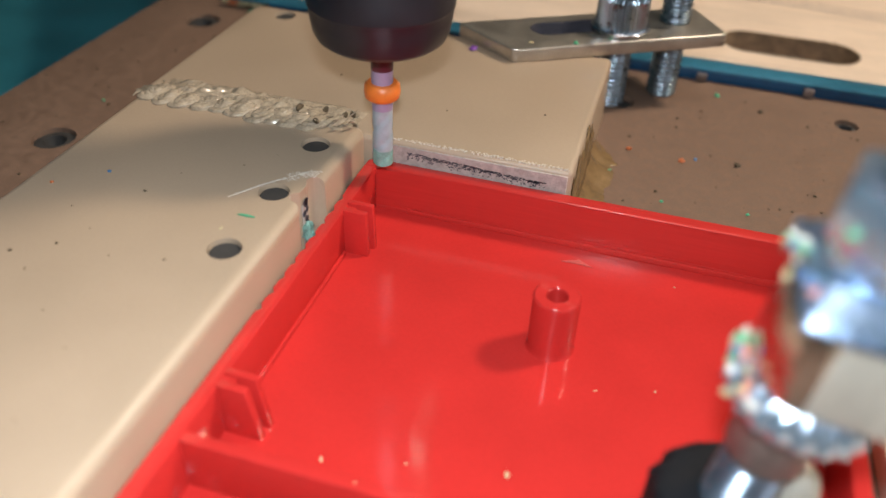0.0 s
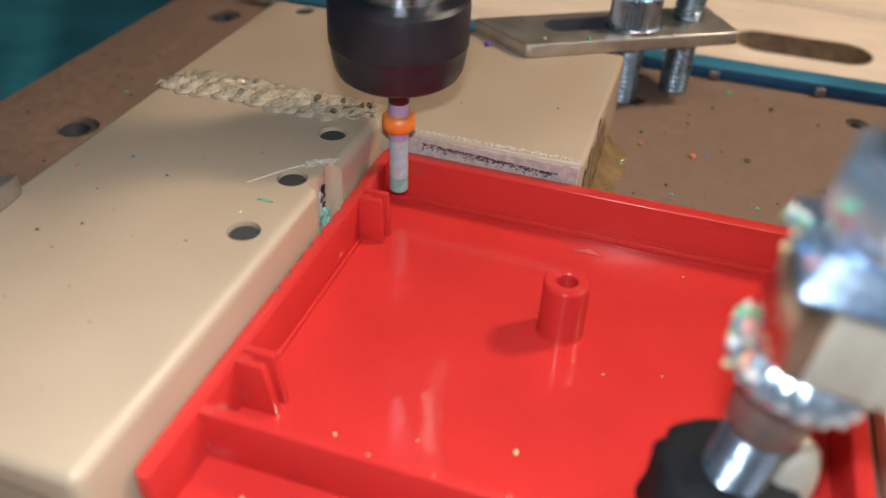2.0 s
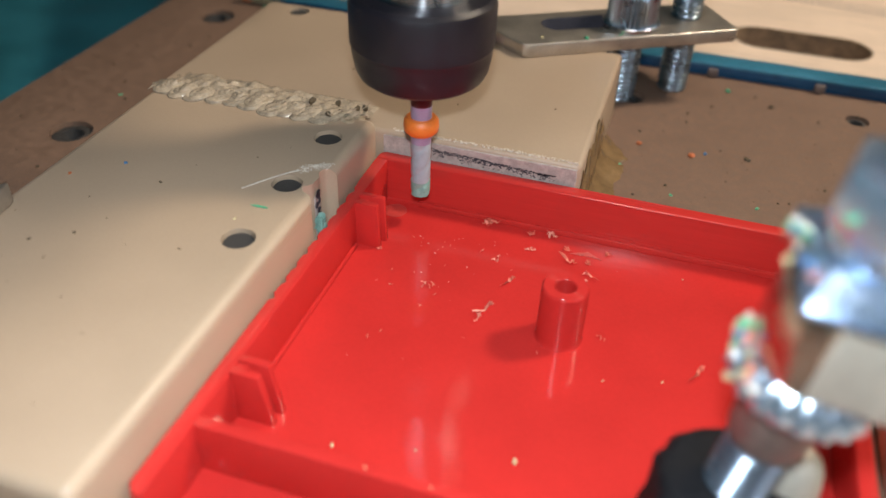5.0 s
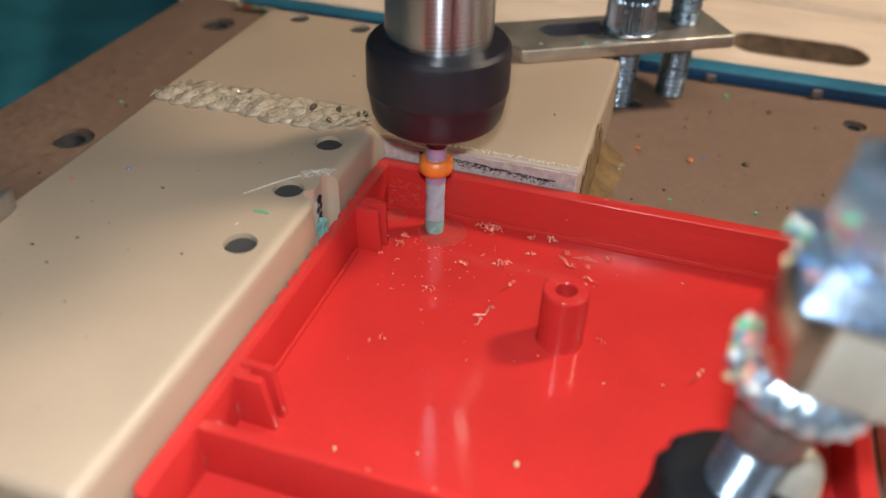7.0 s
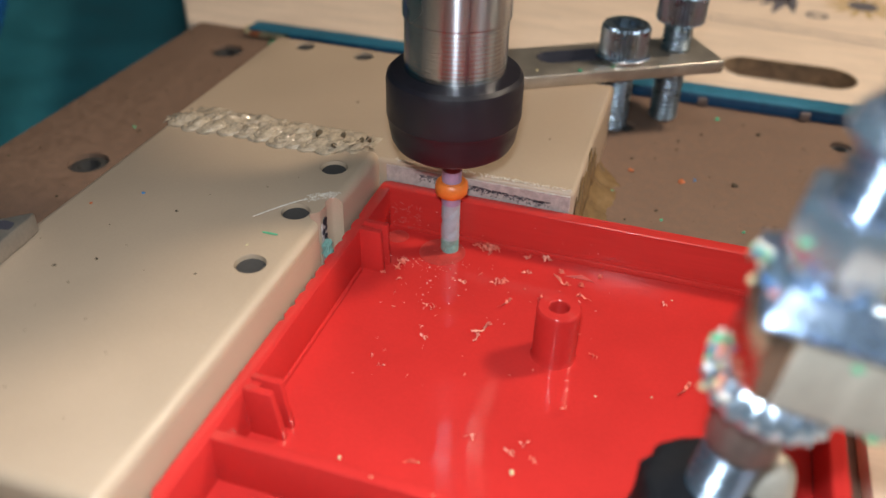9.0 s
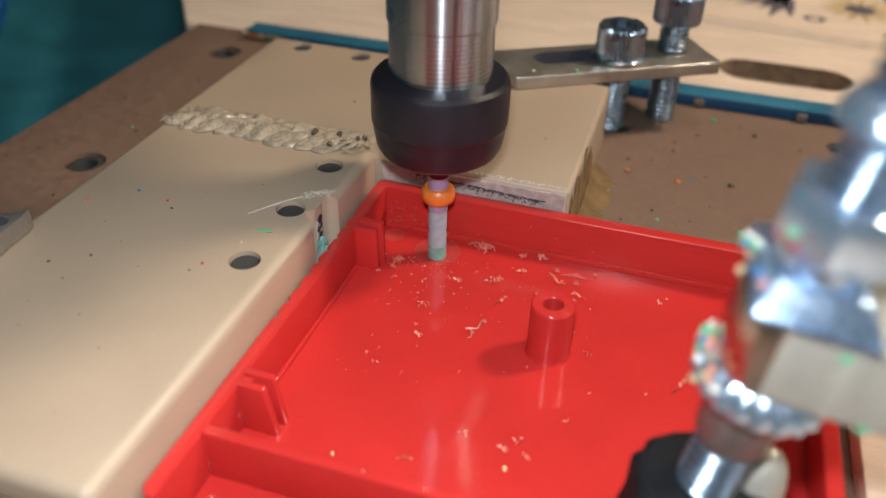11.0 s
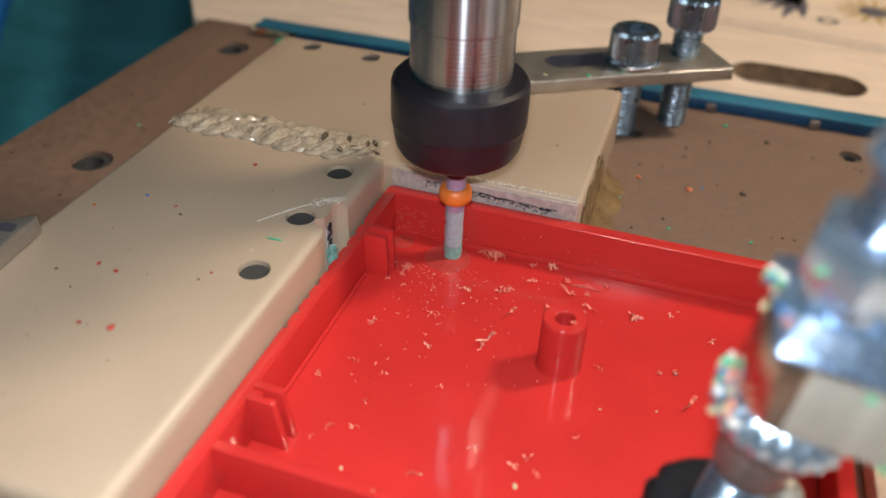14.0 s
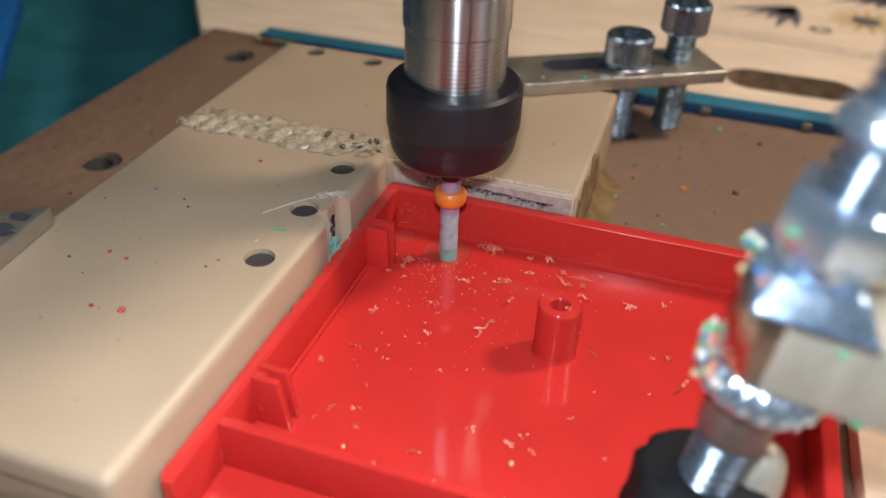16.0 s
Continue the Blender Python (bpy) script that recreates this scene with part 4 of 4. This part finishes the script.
for x, y, t in ((34.5, -8.2, 2.8), (38.7, -23.0, 3.1), (14.3, -20.6, 2.9), (5.4, -14.9, 3.2),
                (18.7, -4.6, 6.3), (19.5, -5.2, 6.5), (27.0, -41.9, 8.4), (33.3, -41.1, 8.6), (32.0, -42.8, 8.8), (34.7, -43.1, 8.7), (46.5, -8.9, 8.3), (8.3, -15.9, 6.6), (46.5, -21.4, 13.4), (48.2, -20.7, 13.3),
                (7.9, -32.8, 11.8), (11.9, -39.2, 11.9), (9.6, -44.6, 13.6), (12.3, -43.6, 13.5), (13.6, -46.6, 14.8), (8.3, -46.7, 13.8), (21.5, -47.9, 7.1), (12.3, -34.0, 6.9), (7.1, -24.3, 12.0), (7.3, -25.2, 12.1), (4.6, -36.8, 11.7), (34.6, -24.8, 12.7), (31.0, -6.0, 3.1), (22.0, -12.0, 3.2), (17.5, -13.5, 6.8), (36.5, -5.4, 3.0), (29.5, -13.5, 8.1), (52.5, -12.5, 12.1), (16.0, -27.0, 7.4), (20.0, -33.5, 13.0), (38.0, -36.0, 8.9), (43.0, -41.0, 14.2), (26.0, -8.0, 3.3)):
    CHIPS.append((x, y, t, 0.85 + 0.55 * rc.random(), rc.choice(FLECKS)))
for k in range(255):
    t = rc.choice((2.6, 3.0, 3.4, 3.8, 6.4, 6.8, 7.2, 7.8, 8.4, 9.0, 11.6, 12.2, 12.8, 13.4)) + 0.2 * rc.random()
    d, a = 2.5 + 27 * rc.random() ** 1.6, rc.uniform(-2.7, 0.1)
    x, y = 12 + d * math.cos(a), -7 + d * math.sin(a) - 1.5
    if 7.2 < x < 60 and -54 < y < -3.5 and math.hypot(x - 33.37, y + 24.36) > 4:
        CHIPS.append((x, y, t, 0.45 + 0.75 * rc.random() ** 2, rc.choice(GRAINS)) if rc.random() < 0.8 else (x, y, t, 0.3 + 0.3 * rc.random(), rc.choice(FLECKS)))
chips = []
for x, y, t, size, shape in CHIPS:
    ob = new("chip", shape)
    ob.scale = (size, size, size)
    tagged(ob, "pinkish curl of cut red plastic on the tray floor", "plastic chip", "plastic chips")
    chips.append((ob, x, y, t, -140 if shape in CURLS[:3] else rc.uniform(-180, 180), 8.28 if math.hypot(x - 33.37, y + 24.36) < 3 else TRAY_FLOOR))
# red crumbs that are thrown onto the tan plate
RED_CRUMB = mat("red_crumb", (0.50, 0.05, 0.03), 0.5, vary=0.2, size=1, fine=0.2, bump=0.2)
for k, (x, y, r, t) in enumerate(((-14.8, -49.5, 0.36, 12.6), (-23.7, -39.8, 0.22, 12.8), (-20.7, -40.4, 0.27, 13.3), (-18.7, -50.0, 0.22, 13.8), (-17.6, -10.9, 0.26, 13.8), (-22.1, -25.1, 0.17, 10.6), (-9.6, -36.5, 0.16, 10.2))):
    ob = new("chip", finish(blob(r * 1.3, r, r * 0.7, k + 11, 0.6, 2), "chip", RED_CRUMB, 60))
    tagged(ob, "tiny dark red plastic crumb on the tan plate", "plastic chip", "plastic chips")
    chips.append((ob, x, y, t, 40 * k, TOP + 0.15))


def wall_face(z):
    """The y of the back wall's sloping inner face at height z."""
    return -2.8 + 0.6 * (z + 1.8) / 8.8


# pale scuffs that the tool leaves on the back wall beside the corner
scar = bmesh.new()
for k in range(46):
    x, z = 2.3 + 5.0 * rc.random() ** 1.3, 0.4 + 4.8 * rc.random()
    l, w = 0.08 + 0.5 * rc.random() ** 3, 0.03 + 0.06 * rc.random()
    tilt = rc.uniform(-0.5, 0.5) if k % 3 else 1.4
    quad = [(x + a * math.cos(tilt) - b * math.sin(tilt), z + a * math.sin(tilt) + b * math.cos(tilt)) for a, b in ((-l, -w), (l, -0.3 * w), (l, 0.3 * w), (-l, w))]
    lo = [scar.verts.new((p, wall_face(q) - 0.04, q)) for p, q in quad]
    hi = [scar.verts.new((p, wall_face(q) + 0.05, q)) for p, q in quad]
    scar.faces.new(lo)
    scar.faces.new(hi[::-1])
    for q in range(4):
        scar.faces.new((lo[q], lo[(q + 1) % 4], hi[(q + 1) % 4], hi[q]))
scuffs = single("scuff_marks", scar, SCUFF_RED, "pale tool scuffs on the red tray's back wall", "tool marks")

# a few grains cling to the back wall and to the ribs beside the tool
for k in range(46):
    on_rib = k > 37
    x, y, z = (rc.uniform(2.6, 6.0), -13.02, rc.uniform(0.4, 3.5)) if on_rib else (3.0 + 34 * rc.random() ** 1.6, -2.6, 1.0 + 4.0 * rc.random() ** 1.7)
    if not on_rib:
        y = wall_face(z) - 0.05
    ob = new("chip", rc.choice(GRAINS))
    size = 0.4 + 0.6 * rc.random()
    ob.scale = (size, size, size)
    tagged(ob, "tiny grain of red plastic clinging to the tray wall", "plastic chip", "plastic chips")
    chips.append((ob, x, y, rc.choice((6.4, 6.7, 7.3, 8.1, 8.8, 11.7, 12.5)), rc.choice((-60, 120)) + rc.uniform(-20, 20), z))


def motions():
    # a chip lies in the stock until the tool cuts it free, then hops to its place
    for ob, x, y, t, turn, z in chips:
        sx, sy = (4.2, -5.2) if t < 4.2 else (12.0, -6.9)
        lift = max(4.5, z + 2.0)
        start = pose(sx * MM, sy * MM, -0.9 * MM, 0, 0, turn)
        rest = pose(x * MM, y * MM, z * MM, 0, 0, turn + 60)
        up = pose((0.6 * sx + 0.4 * x) * MM, (0.6 * sy + 0.4 * y) * MM, lift * MM, 0, 0, turn + 25)
        walk(ob, [(0, start), (t - 0.1, start), (t, up), (t + 0.13, rest), (16, rest)])
    # the marks come up as the tool works its circle
    walk(milled, [(0, pose(12.2 * MM, -6.95 * MM, -0.2 * MM)), (6.0, pose(12.2 * MM, -6.95 * MM, -0.2 * MM)), (6.5, pose(12.2 * MM, -6.95 * MM, 0.1 * MM)), (16, pose(12.2 * MM, -6.95 * MM, 0.1 * MM))])
    walk(plunge, [(t, pose(4.2 * MM, -5.2 * MM, z * MM)) for t, z in ((0, -0.2), (2.5, -0.2), (2.9, 0.1), (16, 0.1))])
    walk(scuffs, [(t, pose(0, y * MM, 0)) for t, y in ((0, 0.6), (4.3, 0.6), (5.4, 0), (16, 0))])
    # the tool turns
    walk(cutter, [(0.1 * k, pose(0, 0, 0, 0, 0, -80.0 * k)) for k in range(161)])
    rows_ = []
    for t, x, y, z in ((0, 4.15, -5.3, 10.0), (0.5, 4.1, -5.3, 8.5), (1, 4.1, -5.3, 6.9), (1.5, 4.2, -5.3, 5.3), (2, 4.15, -5.2, 3.6), (2.5, 4.2, -5.2, 2.1), (3, 4.2, -5.2, 1.85),
                       (3.5, 4.2, -5.1, 3.4), (4, 4.3, -5.1, 3.3), (4.4, 4.6, -5.3, 4.6), (5.0, 8.5, -6.2, 5.0), (5.6, 12.0, -7.0, 3.0), (6.1, 12.2, -7.0, 0.3),
                       (6.5, 11.73, -6.75, 0.1), (7, 10.84, -6.62, 0.1), (7.5, 10.92, -5.95, 0.1), (8, 11.34, -5.52, 0.1), (8.5, 12.3, -5.46, 0.1), (9, 13.0, -5.72, 0.1)):
        rows_.append((t, pose(x * MM, y * MM, z * MM)))
    for t, x, y in ((9.5, 13.5, -6.3), (10, 13.6, -7.0), (10.5, 13.3, -7.8), (11, 12.5, -8.3), (11.5, 11.68, -8.2), (12, 11.07, -7.52), (12.5, 10.81, -6.96), (13, 11.13, -6.12), (13.5, 11.72, -5.54),
                    (14, 12.64, -5.7), (14.5, 13.32, -6.18), (15, 13.6, -6.84), (15.5, 13.48, -7.68), (16, 12.8, -8.23)):
        rows_.append((t, pose(x * MM, y * MM, 0.1 * MM)))
    walk(spindle, rows_)


motions()
